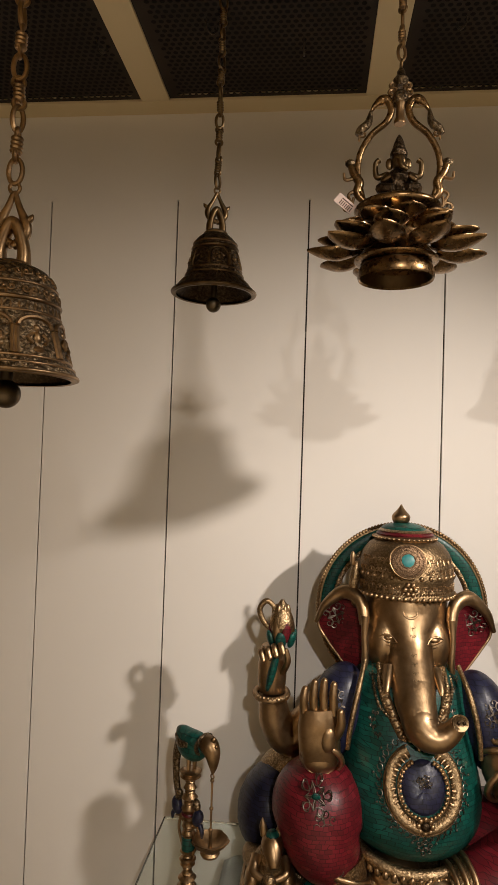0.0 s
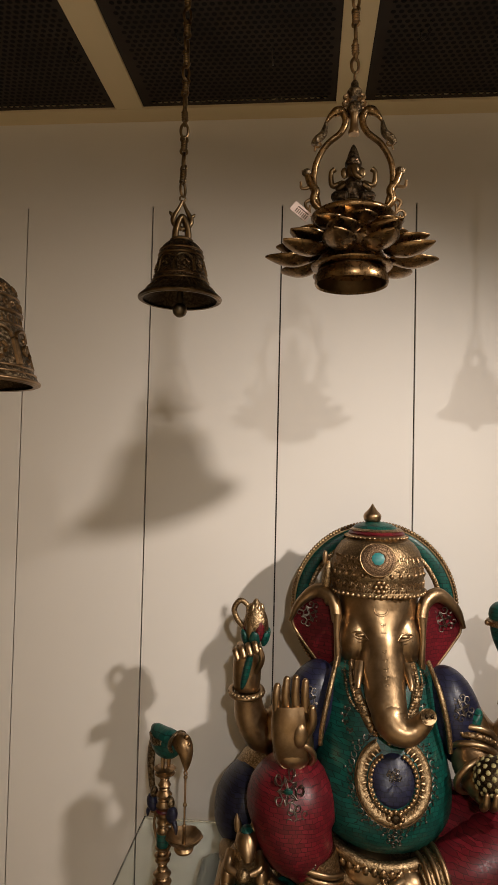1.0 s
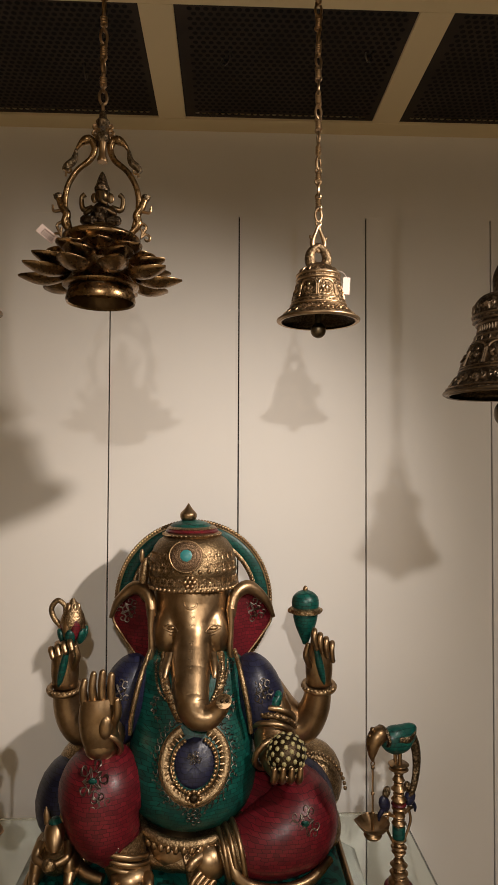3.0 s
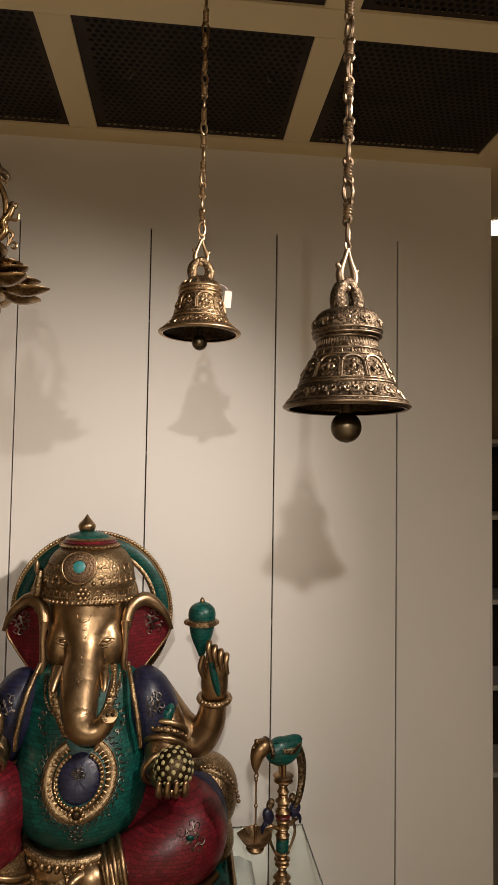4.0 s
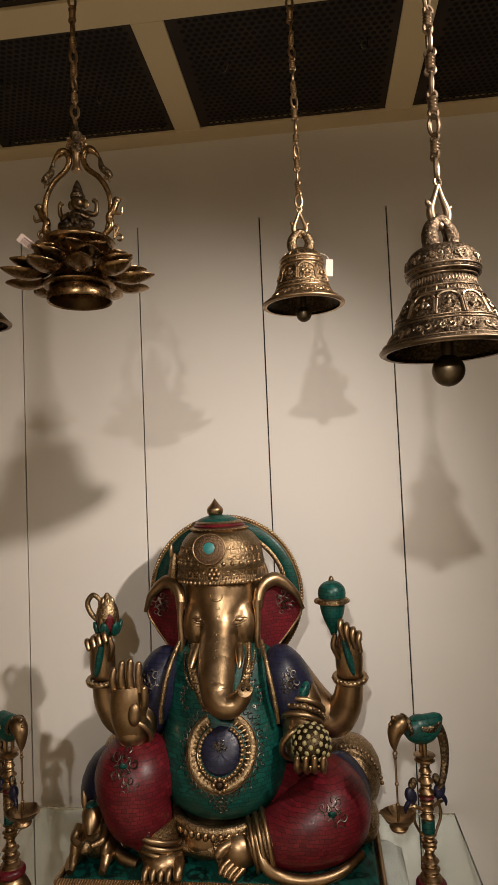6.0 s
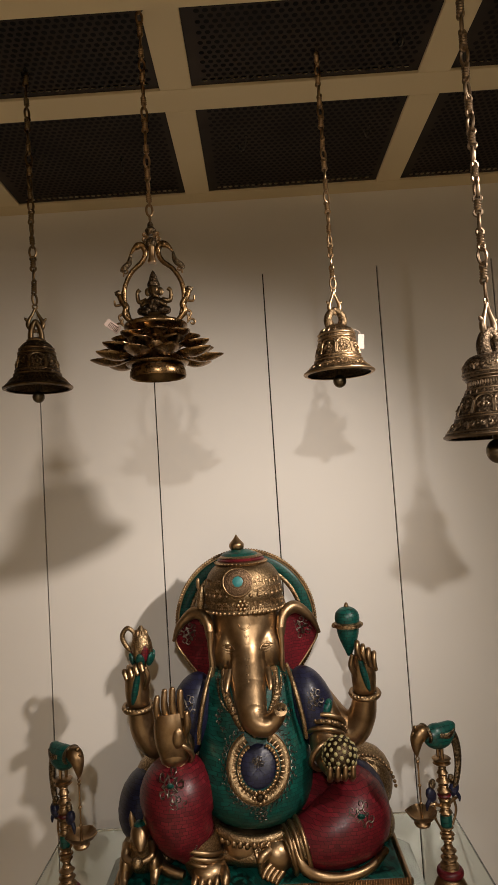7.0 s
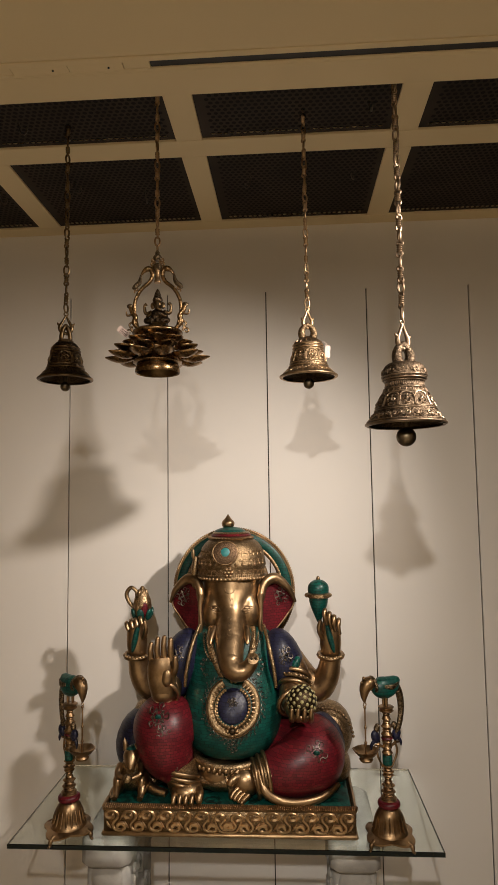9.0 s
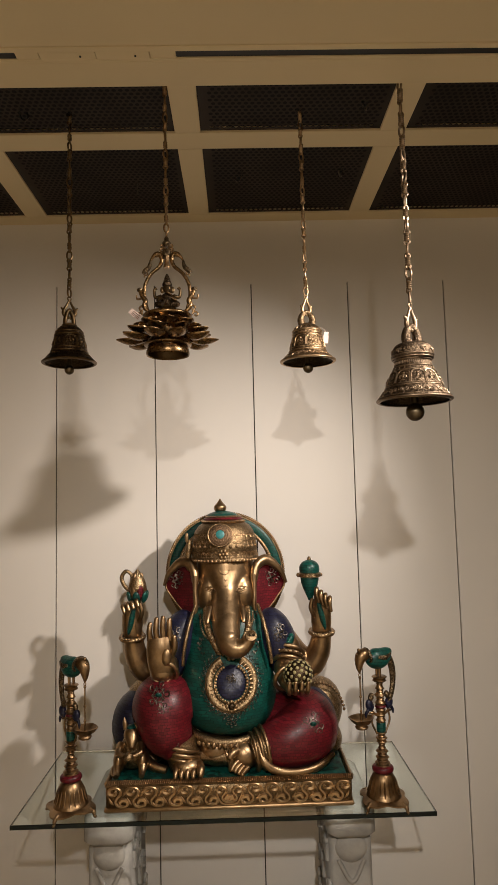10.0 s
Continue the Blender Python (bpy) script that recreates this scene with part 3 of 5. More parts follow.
rows = []
for k in (1.0, 0.97, 0.85, 0.6, 0.3, 0.02):
    rows.append([(p[0], p[1] + 0.003 - 0.0085 * math.sqrt(1.02 - k * k), p[2]) for p in (on_torso(PC[0] + 0.0365 * k * math.cos(a), PC[1] + 0.001 + 0.0375 * k * math.sin(a)) for a in np.linspace(0, 2 * math.pi, 36, endpoint=False))])
st.rings(rows, BLUE)
pb = on_torso(PC[0], PC[1] + 0.010)
filigree(st, lambda u, v: (u, pb[1] - 0.0095, v), PC[0], PC[1] + 0.012, 0.0075, WIRE, 0.0009, 4)
pz = on_torso(PC[0], PC[1] - 0.047)
st.ball((pz[0], pz[1] - 0.008, pz[2]), (0.0075, 0.005, 0.0075), FIELD)
for k in range(8):
    a = k * math.pi / 4
    st.ball((pz[0] + 0.0110 * math.cos(a), pz[1] - 0.0075, pz[2] + 0.0110 * math.sin(a)), (0.0046, 0.0035, 0.0046), GOLD, seg=8, rows=6)
for x, z, w in ((0.010, 0.327, 0.013), (-0.013, 0.336, 0.010), (0.033, 0.336, 0.010)):
    p = on_torso(x, z)
    st.ball((p[0], p[1] - 0.003, p[2]), (w * 0.6, 0.007, w * 0.6), FRIEZE)
    for k in range(6):
        a = k * math.pi / 3
        st.ball((p[0] + w * 0.72 * math.cos(a), p[1] - 0.0065, p[2] + w * 0.72 * math.sin(a)), (w * 0.36, 0.004, w * 0.36), GOLD, seg=8, rows=6)
# chased collar bands running from the neck to the pendant
for s in (1, -1):
    line = smooth_path([on_torso(0.010 + s * 0.030, 0.333), on_torso(0.006 + s * 0.043, 0.362), on_torso(0.003 + s * 0.053, 0.395), on_torso(s * 0.054, 0.43)], 8)
    st.tube([(p[0], p[1] - 0.001, p[2], 0.0085) for p in line], FRIEZE, seg=10, per=1, flat=0.5)
    for k, p in enumerate(line[::2]):
        st.tube([(p[0] - 0.006, p[1] - 0.0050, p[2] - 0.003, 0.0008), (p[0], p[1] - 0.0062, p[2] + (0.002 if k % 2 else -0.002), 0.0024), (p[0] + 0.006, p[1] - 0.0050, p[2] + 0.003, 0.0008)], GOLD, seg=6, per=3)
# necklaces
for off, rad in ((0.0, 0.0034), (0.010, 0.0024)):
    for s in (1, -1):
        pts = [on_torso(0.010 + s * (0.012 + off * 0.4), 0.335), on_torso(s * (0.045 + off), 0.37), on_torso(s * (0.058 + off), 0.405), on_torso(s * (0.056 + off), 0.43)]
        q = smooth_path([(a, b - 0.003, c) for a, b, c in pts], 8)
        for p in q:
            st.ball(tuple(p), rad * 1.25, ANTIQUE_ORN if off else GOLD_ORN, seg=7, rows=5)
        st.tube([tuple(p) for p in q], ANTIQUE, rad * 0.6, seg=5, per=1)
# belt and lap cloth
st.tube([(-0.115, 0.0, 0.165, 0.008), (-0.075, -0.088, 0.142, 0.010), (0.0, -0.115, 0.132, 0.011), (0.075, -0.088, 0.142, 0.010), (0.115, 0.0, 0.165, 0.008)], GOLD_ORN, seg=8)
for k in range(22):
    a = math.pi * (1.06 + 0.88 * k / 21)
    st.ball((0.108 * math.cos(a), -0.01 + 0.115 * math.sin(a), 0.128), (0.006, 0.006, 0.008), GOLD, seg=7, rows=5)
st.ball((-0.028, -0.070, 0.105), (0.048, 0.045, 0.040), GOLD)
st.ball((0.02, -0.03, 0.095), (0.16, 0.09, 0.035), GOLD_ORN)
for k in range(5):
    st.tube([(-0.010 + 0.008 * k, -0.108, 0.128, 0.005), (0.0 + 0.006 * k, -0.122, 0.100, 0.006), (0.004 + 0.007 * k, -0.120, 0.070, 0.005)], GOLD_ORN if k % 2 else GOLD, seg=7)
for x, z in ((0.012, 0.105), (0.016, 0.085), (0.008, 0.122)):
    filigree(st, lambda u, v: (u, -0.127, v), x, z, 0.008, GOLD, 0.0015, 3)
# head, crown
HEAD0 = len(st.v)
st.loft([(0.003, 0.050, 0.395, 0.040, 0.045), (0.003, 0.052, 0.425, 0.058, 0.062), (0.003, 0.056, 0.46, 0.069, 0.068), (0.003, 0.064, 0.50, 0.076, 0.074), (0.003, 0.068, 0.54, 0.079, 0.075), (0.003, 0.066, 0.575, 0.077, 0.074)], GOLD, 40, 6)
rows = []
for cx, cy, cz, tilt, rx, ry in smooth_path([(0.005, -0.0040, 0.4465, 36, 0.0290, 0.036), (0.005, -0.0115, 0.4405, 36, 0.0325, 0.041), (0.005, -0.042, 0.4167, 37, 0.0360, 0.0378), (0.006, -0.068, 0.3896, 35, 0.0345, 0.0345), (0.009, -0.0850, 0.3720, 25, 0.0315, 0.0315), (0.012, -0.0960, 0.3570, 14, 0.0275, 0.0275)], 6):
    a = np.linspace(0, 2 * math.pi, 48, endpoint=False)
    c, sn = math.cos(radians(tilt)), math.sin(radians(tilt))
    ca, sa = np.sign(np.cos(a)) * np.abs(np.cos(a)) ** 0.93, np.sign(np.sin(a)) * np.abs(np.sin(a)) ** 0.95
    rows.append(np.stack([cx + rx * ca, cy + ry * sa * c, cz - ry * sa * sn], 1))
st.rings(rows, GOLD)


def face(x, z):
    """Depth of the face: skull, cheeks, brows and the root of the trunk melted into one surface."""
    def dome(cx, cy, cz, rx, ry, rz):
        q = ((x - cx) / rx) ** 2 + ((z - cz) / rz) ** 2
        return cy - ry * math.sqrt(1 - q) if q < 1 else cy + 0.6 * (math.sqrt(q) - 1)

    ridge = float(np.interp(z, (0.376, 0.409, 0.440, 0.470, 0.501, 0.530, 0.545, 0.58), (-0.119, -0.0985, -0.0750, -0.0515, -0.0310, -0.0180, -0.0110, -0.004)))
    half = float(np.interp(z, (0.40, 0.44, 0.47, 0.51, 0.55), (0.0370, 0.0395, 0.0375, 0.0410, 0.0600)))
    v = min(1.0, abs(x - 0.005) / half)
    shapes = [dome(0.004, 0.070, 0.525, 0.081, 0.084, 0.120), ridge + 0.050 * (1 - math.sqrt(1 - v * v)) + 3.0 * max(0.0, abs(x - 0.005) - half)]
    for s in (1, -1):
        shapes.append(dome(0.004 + s * 0.046, 0.034, 0.478, 0.034, 0.050, 0.058))
    k = 0.0055
    return -k * math.log(sum(math.exp(-y / k) for y in shapes)) + 0.003


def on_face(x, z, out=0.0):
    return (x, face(x, z) - out, z)


xs, zs = np.linspace(-0.078, 0.086, 62), np.linspace(0.412, 0.574, 58)
verts = [on_face(x, z) for z in zs for x in xs]
n = len(xs)
st.add(verts, [(a, a + 1, a + n + 1, a + n) for i in range(len(zs) - 1) for a in range(i * n, i * n + n - 1) if max(verts[b][1] for b in (a, a + 1, a + n, a + n + 1)) < 0.036], GOLD)
for s in (1, -1):
    ex = 0.005 + s * 0.0425
    st.ball(on_face(ex, 0.4985, -0.002), (0.0115, 0.0055, 0.0050), GOLD, (0, s * 8, s * 24), 16, 10)
    st.ball(on_face(ex - s * 0.001, 0.4978, 0.0026), (0.0036, 0.0016, 0.0030), ANTIQUE, seg=10, rows=7)
    st.tube([(*on_face(ex - s * 0.016, 0.4930, 0.0004), 0.0010), (*on_face(ex - s * 0.007, 0.5025, 0.0026), 0.0019), (*on_face(ex + s * 0.004, 0.5045, 0.0026), 0.0019), (*on_face(ex + s * 0.015, 0.5000, 0.0006), 0.0009)], ANTIQUE, seg=7)
    st.tube([(*on_face(ex - s * 0.015, 0.4925, 0.0004), 0.0008), (*on_face(ex, 0.4922, 0.0024), 0.0013), (*on_face(ex + s * 0.013, 0.4975, 0.0006), 0.0008)], ANTIQUE, seg=7)
    st.tube([(*on_face(ex - s * 0.012, 0.4845, 0.0002), 0.0005), (*on_face(ex, 0.4855, 0.0004), 0.0009), (*on_face(ex + s * 0.013, 0.4910, 0.0002), 0.0005)], ANTIQUE, seg=6)
    st.tube([(0.004 + s * 0.040, -0.026, 0.446, 0.0100), (0.004 + s * 0.044, -0.046, 0.430, 0.0085), (0.004 + s * 0.046, -0.060, 0.416, 0.0060), (0.004 + s * 0.046, -0.066, 0.408, 0.0035)], GOLD, seg=10)
    st.torus((0.004 + s * 0.044, -0.045, 0.431), 0.0086, 0.0016, GOLD, (50, 0, 0), 18, 6)
TRUNK = [(0.008, -0.0790, 0.3800, 0.0305), (0.010, -0.0890, 0.3690, 0.0308), (0.014, -0.099, 0.3585, 0.0290), (0.024, -0.108, 0.3515, 0.0260), (0.038, -0.113, 0.3505, 0.0225), (0.051, -0.114, 0.3580, 0.0190), (0.061, -0.116, 0.3705, 0.0165), (0.066, -0.121, 0.3820, 0.0145), (0.067, -0.128, 0.3860, 0.0140)]
st.tube(TRUNK, GOLD, seg=22, per=7)
st.lathe([(0.0, 0.0), (0.0085, 0.0), (0.0100, 0.0012), (0.0135, 0.0016), (0.0140, -0.001)], FRIEZE, (0.067, -0.1295, 0.387), 22, turn=(82, 0, 14))
# dark balls put the shade of the two nostril holes into colour
for dx, dz in ((-0.0044, 0.0), (0.0044, 0.0)):
    st.ball((0.0685 + dx, -0.1312, 0.387 + dz), (0.0032, 0.0022, 0.0042), FIELD, seg=10, rows=7)
# fine scrollwork engraved down the forehead and trunk
for z in (0.522, 0.508, 0.478, 0.464, 0.450, 0.437, 0.424):
    for f in (1, -1):
        st.tube([on_face(0.0055 + f * u, z + v, 0.0003) for u, v in curl(1.0, 0.0046, 1, 8)], FRIEZE, 0.0006, seg=5, per=1)
st.tube([(*on_face(x, z, 0.0005), w) for x, z, w in ((-0.011, 0.549, 0.0008), (-0.008, 0.541, 0.0020), (0.002, 0.537, 0.0026), (0.012, 0.541, 0.0020), (0.015, 0.549, 0.0008))], GOLD, seg=6)
CY = 0.068
CROWN0 = len(st.v)
st.lathe([(0.0825, 0.548), (0.0868, 0.550), (0.0872, 0.556), (0.0840, 0.560), (0.0846, 0.578), (0.0868, 0.582), (0.0850, 0.588), (0.0825, 0.605), (0.0760, 0.625), (0.0660, 0.640), (0.0560, 0.648)], FRIEZE, (0.002, CY, 0), 56)
for k in range(52):
    a = 2 * math.pi * k / 52
    st.ball((0.002 + 0.0868 * math.cos(a), CY + 0.0868 * math.sin(a), 0.5525), (0.0042, 0.0042, 0.0046), GOLD, seg=7, rows=5)


def on_crown(u, v):
    """u around, v up the crown, both in metres."""
    r = float(np.interp(v, (0.555, 0.588, 0.605, 0.625, 0.64), (0.0850, 0.0852, 0.0828, 0.0765, 0.0665)))
    a = -math.pi / 2 + u / 0.084
    return (0.002 + r * math.cos(a), CY + r * math.sin(a), v)


for k in range(-7, 8):
    for f in (1, -1):
        st.tube([on_crown(k * 0.0155 + f * x * 1.0, 0.570 + y) for x, y in curl(1.1, 0.0085, 1, 9)], GOLD, 0.0010, seg=5, per=2)
for k in range(-6, 7):
    if abs(k) > 1:
        for z in (0.597, 0.615):
            for f in (1, -1):
                st.tube([on_crown(k * 0.0165 + f * x, z + y) for x, y in curl(1.1, 0.0080, 1, 9)], GOLD, 0.0010, seg=5, per=2)
    st.ball(on_crown(k * 0.0165, 0.587), (0.0045, 0.004, 0.0045), GOLD, seg=8, rows=6)
for k in range(7):
    a = k * 2 * math.pi / 6
    q = Vector(on_crown(-0.002 + (0.0085 * math.cos(a) if k < 6 else 0), 0.569 + (0.0085 * math.sin(a) if k < 6 else 0)))
    st.ball((q.x, q.y - 0.002, q.z), (0.0046, 0.004, 0.0046), GOLD, seg=9, rows=7)
for k in range(-16, 17):
    st.tube([(*on_crown(k * 0.0052 - 0.002, 0.5585), 0.0006), (*on_crown(k * 0.0052, 0.5610), 0.0020), (*on_crown(k * 0.0052 + 0.002, 0.5635), 0.0006)], GOLD, seg=5, per=2)
# crown medallion
GC = Vector((-0.006, -0.021, 0.617))
st.lathe([(0.0, 0.0), (0.0315, 0.0), (0.0315, 0.004), (0.0295, 0.0058), (0.012, 0.0058), (0.0, 0.0058)], COPPER, GC, 40, turn=(74, 0, 0))
st.torus(GC + Vector((0, -0.0045, 0.0015)), 0.0305, 0.0014, ANTIQUE, (74, 0, 0), 40, 8)
st.torus(GC + Vector((0, -0.006, 0.002)), 0.0135, 0.0010, COPPER, (74, 0, 0), 28, 6)
st.ball(GC + Vector((0, -0.006, 0.002)), (0.0115, 0.0125, 0.0028), TURQUOISE, (74, 0, 0), 9, 8)
for ring, cnt in ((0.0255, 44), (0.0195, 34)):
    for k in range(cnt):
        a = 2 * math.pi * k / cnt
        st.ball(GC + Matrix.Rotation(radians(74), 3, "X") @ Vector((ring * math.cos(a), ring * math.sin(a), 0.0060)), 0.0012, COPPER, seg=6, rows=4)
for k in range(CROWN0, len(st.v)):
    st.v[k] = (st.v[k] - np.array((0.002, CY, 0.0))) * np.array((1.06, 1.0, 1.0)) + np.array((0.002, CY, 0.0))
    st.v[k][:, 2] = np.interp(st.v[k][:, 2], (0.54, 0.569, 0.617, 0.65, 0.70), (0.557, 0.582, 0.622, 0.652, 0.70))
# bun, finial
st.lathe([(0.050, 0.646), (0.058, 0.650), (0.060, 0.656), (0.054, 0.660)], GOLD, (0.0, 0.072, 0), 44)
st.lathe([(0.053, 0.657), (0.055, 0.662), (0.050, 0.667)], RED, (0.0, 0.072, 0), 44)
st.lathe([(0.049, 0.664), (0.051, 0.668), (0.046, 0.672)], GOLD_ORN, (0.0, 0.072, 0), 44)
st.lathe([(0.045, 0.669), (0.038, 0.677), (0.022, 0.683), (0.012, 0.685)], TEAL, (-0.003, 0.072, 0), 36, 3)
st.lathe([(0.010, 0.682), (0.015, 0.686), (0.0175, 0.693), (0.0165, 0.700), (0.009, 0.709), (0.0035, 0.717), (0.0008, 0.722)], GOLD, (-0.008, 0.073, 0), 28, 3)
for k in range(40):
    a = 2 * math.pi * k / 40
    st.ball((0.0595 * math.cos(a), 0.072 + 0.0595 * math.sin(a), 0.655), 0.0030, GOLD, seg=6, rows=5)
# crown side ornament
for s in (-1,):
    st.ball((s * 0.092 - 0.004, 0.045, 0.585), (0.010, 0.010, 0.026), GOLD_ORN, (0, -s * 8, 0), 14, 10)
    st.ball((s * 0.096 - 0.004, 0.045, 0.615), (0.005, 0.005, 0.012), GOLD, seg=10, rows=7)
    st.ball((s * 0.088 - 0.004, 0.035, 0.553), (0.010, 0.010, 0.012), GOLD_ORN, seg=12, rows=8)


# ears
def ear(s):
    outline = smooth_path([(0.074, 0.03, 0.545), (0.088, 0.048, 0.572), (0.118, 0.064, 0.573), (0.150, 0.072, 0.545), (0.164, 0.075, 0.512), (0.143, 0.067, 0.474), (0.115, 0.052, 0.436), (0.095, 0.038, 0.405), (0.083, 0.030, 0.412), (0.074, 0.026, 0.46), (0.070, 0.026, 0.51), (0.074, 0.03, 0.545)], 5)[:-1]
    o = outline * np.array((s, 1, 1)) + np.array((0.002, 0, 0))
    c = o.mean(0)
    rows = []
    for k, sink in ((1.0, 0.0), (0.85, 0.010), (0.55, 0.012), (0.2, 0.006), (0.01, 0.004)):
        r = c + (o - c) * k
        r[:, 1] = (c + (o - c) * k)[:, 1] + sink
        rows.append(r)
    st.rings(rows, RED)
    back = [c + (o - c) * k + np.array((0, 0.016 * math.sqrt(1 - k * k) + 0.008, 0)) for k in (1.0, 0.8, 0.4, 0.01)]
    st.rings(back, GOLD)
    st.tube([(*p, 0.0028) for p in o[::2]], GOLD, seg=8, per=2, loop=True)
    st.tube([(s * 0.078 + 0.002, 0.018, 0.528, 0.010), (s * 0.086 + 0.002, 0.032, 0.566, 0.012), (s * 0.116 + 0.002, 0.050, 0.578, 0.012), (s * 0.150 + 0.002, 0.060, 0.553, 0.009), (s * 0.168 + 0.002, 0.068, 0.515, 0.004)], GOLD, seg=10)
    st.tube([(s * 0.078 + 0.002, 0.012, 0.545, 0.009), (s * 0.079 + 0.002, 0.006, 0.505, 0.0055), (s * 0.077 + 0.002, 0.004, 0.465, 0.0065), (s * 0.080 + 0.002, 0.006, 0.430, 0.0055), (s * 0.084 + 0.002, 0.010, 0.400, 0.0015)], GOLD, seg=10)
    filigree(st, lambda u, v: (u, 0.058, v), s * 0.128, 0.532, 0.015, WIRE, 0.0010, 4)


EAR0 = len(st.v)
ear(1)
ear(-1)
# the face sits low under the crown
OLD_Z, NEW_Z = (0.30, 0.34, 0.385, 0.44, 0.49, 0.55, 0.575, 0.62, 0.65, 0.722), (0.30, 0.34, 0.383, 0.429, 0.471, 0.529, 0.558, 0.616, 0.646, 0.712)
for k in range(HEAD0, len(st.v)):
    st.v[k] = st.v[k] - np.array((0.006, 0.0, 0.014 if k >= EAR0 else 0.0))
    st.v[k][:, 2] = np.interp(st.v[k][:, 2], OLD_Z, NEW_Z)


def fingers(tips, mat, r=0.0068):
    for pts in tips:
        st.tube([(*p, r * (1.0 - 0.12 * i)) for i, p in enumerate(pts)], mat, seg=9, per=4)
        st.ball(pts[-1], r * 0.72, mat, seg=8, rows=6)


# raised rear arms
for s in (1, -1):
    st.tube([(s * 0.120, 0.050, 0.365, 0.044), (s * 0.180, 0.050, 0.292, 0.040), (s * 0.218, 0.046, 0.272, 0.037), (s * 0.243, 0.034, 0.305, 0.031), (s * 0.252 + 0.001, 0.022, 0.355, 0.025)], GOLD, seg=18, per=6)
    st.torus((s * 0.252, 0.022, 0.357), 0.0300, 0.0062, GOLD, (8, 0, 0), 28, 8)
    for k in range(26):
        a = 2 * math.pi * k / 26
        st.ball((s * 0.252 + 0.033 * math.cos(a), 0.022 + 0.033 * math.sin(a), 0.357), 0.0036, GOLD_ORN, seg=6, rows=5)
    st.tube([(s * 0.252, 0.022, 0.360, 0.024), (s * 0.252, 0.020, 0.385, 0.027), (s * 0.252, 0.018, 0.418, 0.026), (s * 0.254, 0.014, 0.448, 0.018)], GOLD, seg=14, flat=0.75)
    if s > 0:
        fingers([[(0.240 + 0.011 * i, 0.010, 0.446 - 0.004 * i), (0.238 + 0.0115 * i, -0.014, 0.474 - 0.008 * i), (0.236 + 0.0115 * i, -0.024, 0.462 - 0.008 * i), (0.242 + 0.0105 * i, -0.020, 0.442 - 0.008 * i)] for i in range(4)], GOLD, 0.0068)
    else:
        fingers([[(s * 0.268 - s * 0.011 * i, 0.012, 0.425 + 0.004 * i), (s * 0.272 - s * 0.012 * i, -0.012, 0.442 + 0.005 * i), (s * 0.266 - s * 0.012 * i, -0.020, 0.428 + 0.005 * i)] for i in range(4)], GOLD, 0.0066)
    fingers([[(s * 0.232, 0.008, 0.400), (s * 0.222, -0.006, 0.425), (s * 0.226, -0.008, 0.445)]], GOLD, 0.0068)
    st.ball((s * 0.250, -0.006, 0.405), (0.0075, 0.010, 0.040), TEAL, (6, s * -14, 0), 12, 9)
# lotus bud with loop
bx, bz = -0.236, 0.492
st.lathe([(0.006, -0.062), (0.008, -0.044), (0.015, -0.030), (0.023, -0.010), (0.021, 0.008), (0.012, 0.026), (0.003, 0.040)], GOLD_ORN, (bx, 0.012, bz), 20, 3)
for k in range(6):
    a = k * math.pi / 3
    st.ball((bx + 0.018 * math.cos(a), 0.012 + 0.018 * math.sin(a), bz - 0.014), (0.0095, 0.0065, 0.022), RED if k % 2 else GOLD, (0, 0, math.degrees(a) + 90), 12, 8)
    st.ball((bx + 0.023 * math.cos(a + 0.5), 0.012 + 0.021 * math.sin(a + 0.5), bz - 0.030), (0.010, 0.006, 0.016), TEAL, (18, 0, math.degrees(a + 0.5) + 90), 12, 8)
    st.ball((bx + 0.010 * math.cos(a), 0.012 + 0.010 * math.sin(a), bz + 0.016), (0.0065, 0.005, 0.016), GOLD, (0, 0, math.degrees(a)), 10, 7)
st.tube([(bx - 0.014, 0.012, bz - 0.020, 0.005), (bx - 0.034, 0.012, bz - 0.002, 0.0055), (bx - 0.042, 0.012, bz + 0.020, 0.0055), (bx - 0.030, 0.012, bz + 0.036, 0.0052), (bx - 0.016, 0.012, bz + 0.026, 0.0045), (bx - 0.016, 0.012, bz + 0.010, 0.004)], GOLD_ORN, seg=9)
# jar
vx = 0.224
st.lathe([(0.005, 0.440), (0.009, 0.450), (0.0155, 0.464), (0.0215, 0.480), (0.0245, 0.494), (0.024, 0.500)], TEAL, (vx, 0.018, 0), 24, 2)
st.lathe([(0.024, 0.499), (0.0315, 0.502), (0.0315, 0.510), (0.026, 0.513)], GOLD_ORN, (vx, 0.018, 0), 26)
st.lathe([(0.026, 0.511), (0.0275, 0.520), (0.025, 0.532), (0.016, 0.541), (0.005, 0.545)], TEAL, (vx, 0.018, 0), 24, 2)
st.lathe([(0.004, 0.542), (0.0055, 0.546), (0.004, 0.551), (0.001, 0.554)], GOLD, (vx, 0.018, 0), 14)
st.ball((vx - 0.030, 0.016, 0.506), 0.006, GOLD, seg=8, rows=6)
st.ball((vx + 0.030, 0.016, 0.506), 0.005, GOLD, seg=8, rows=6)
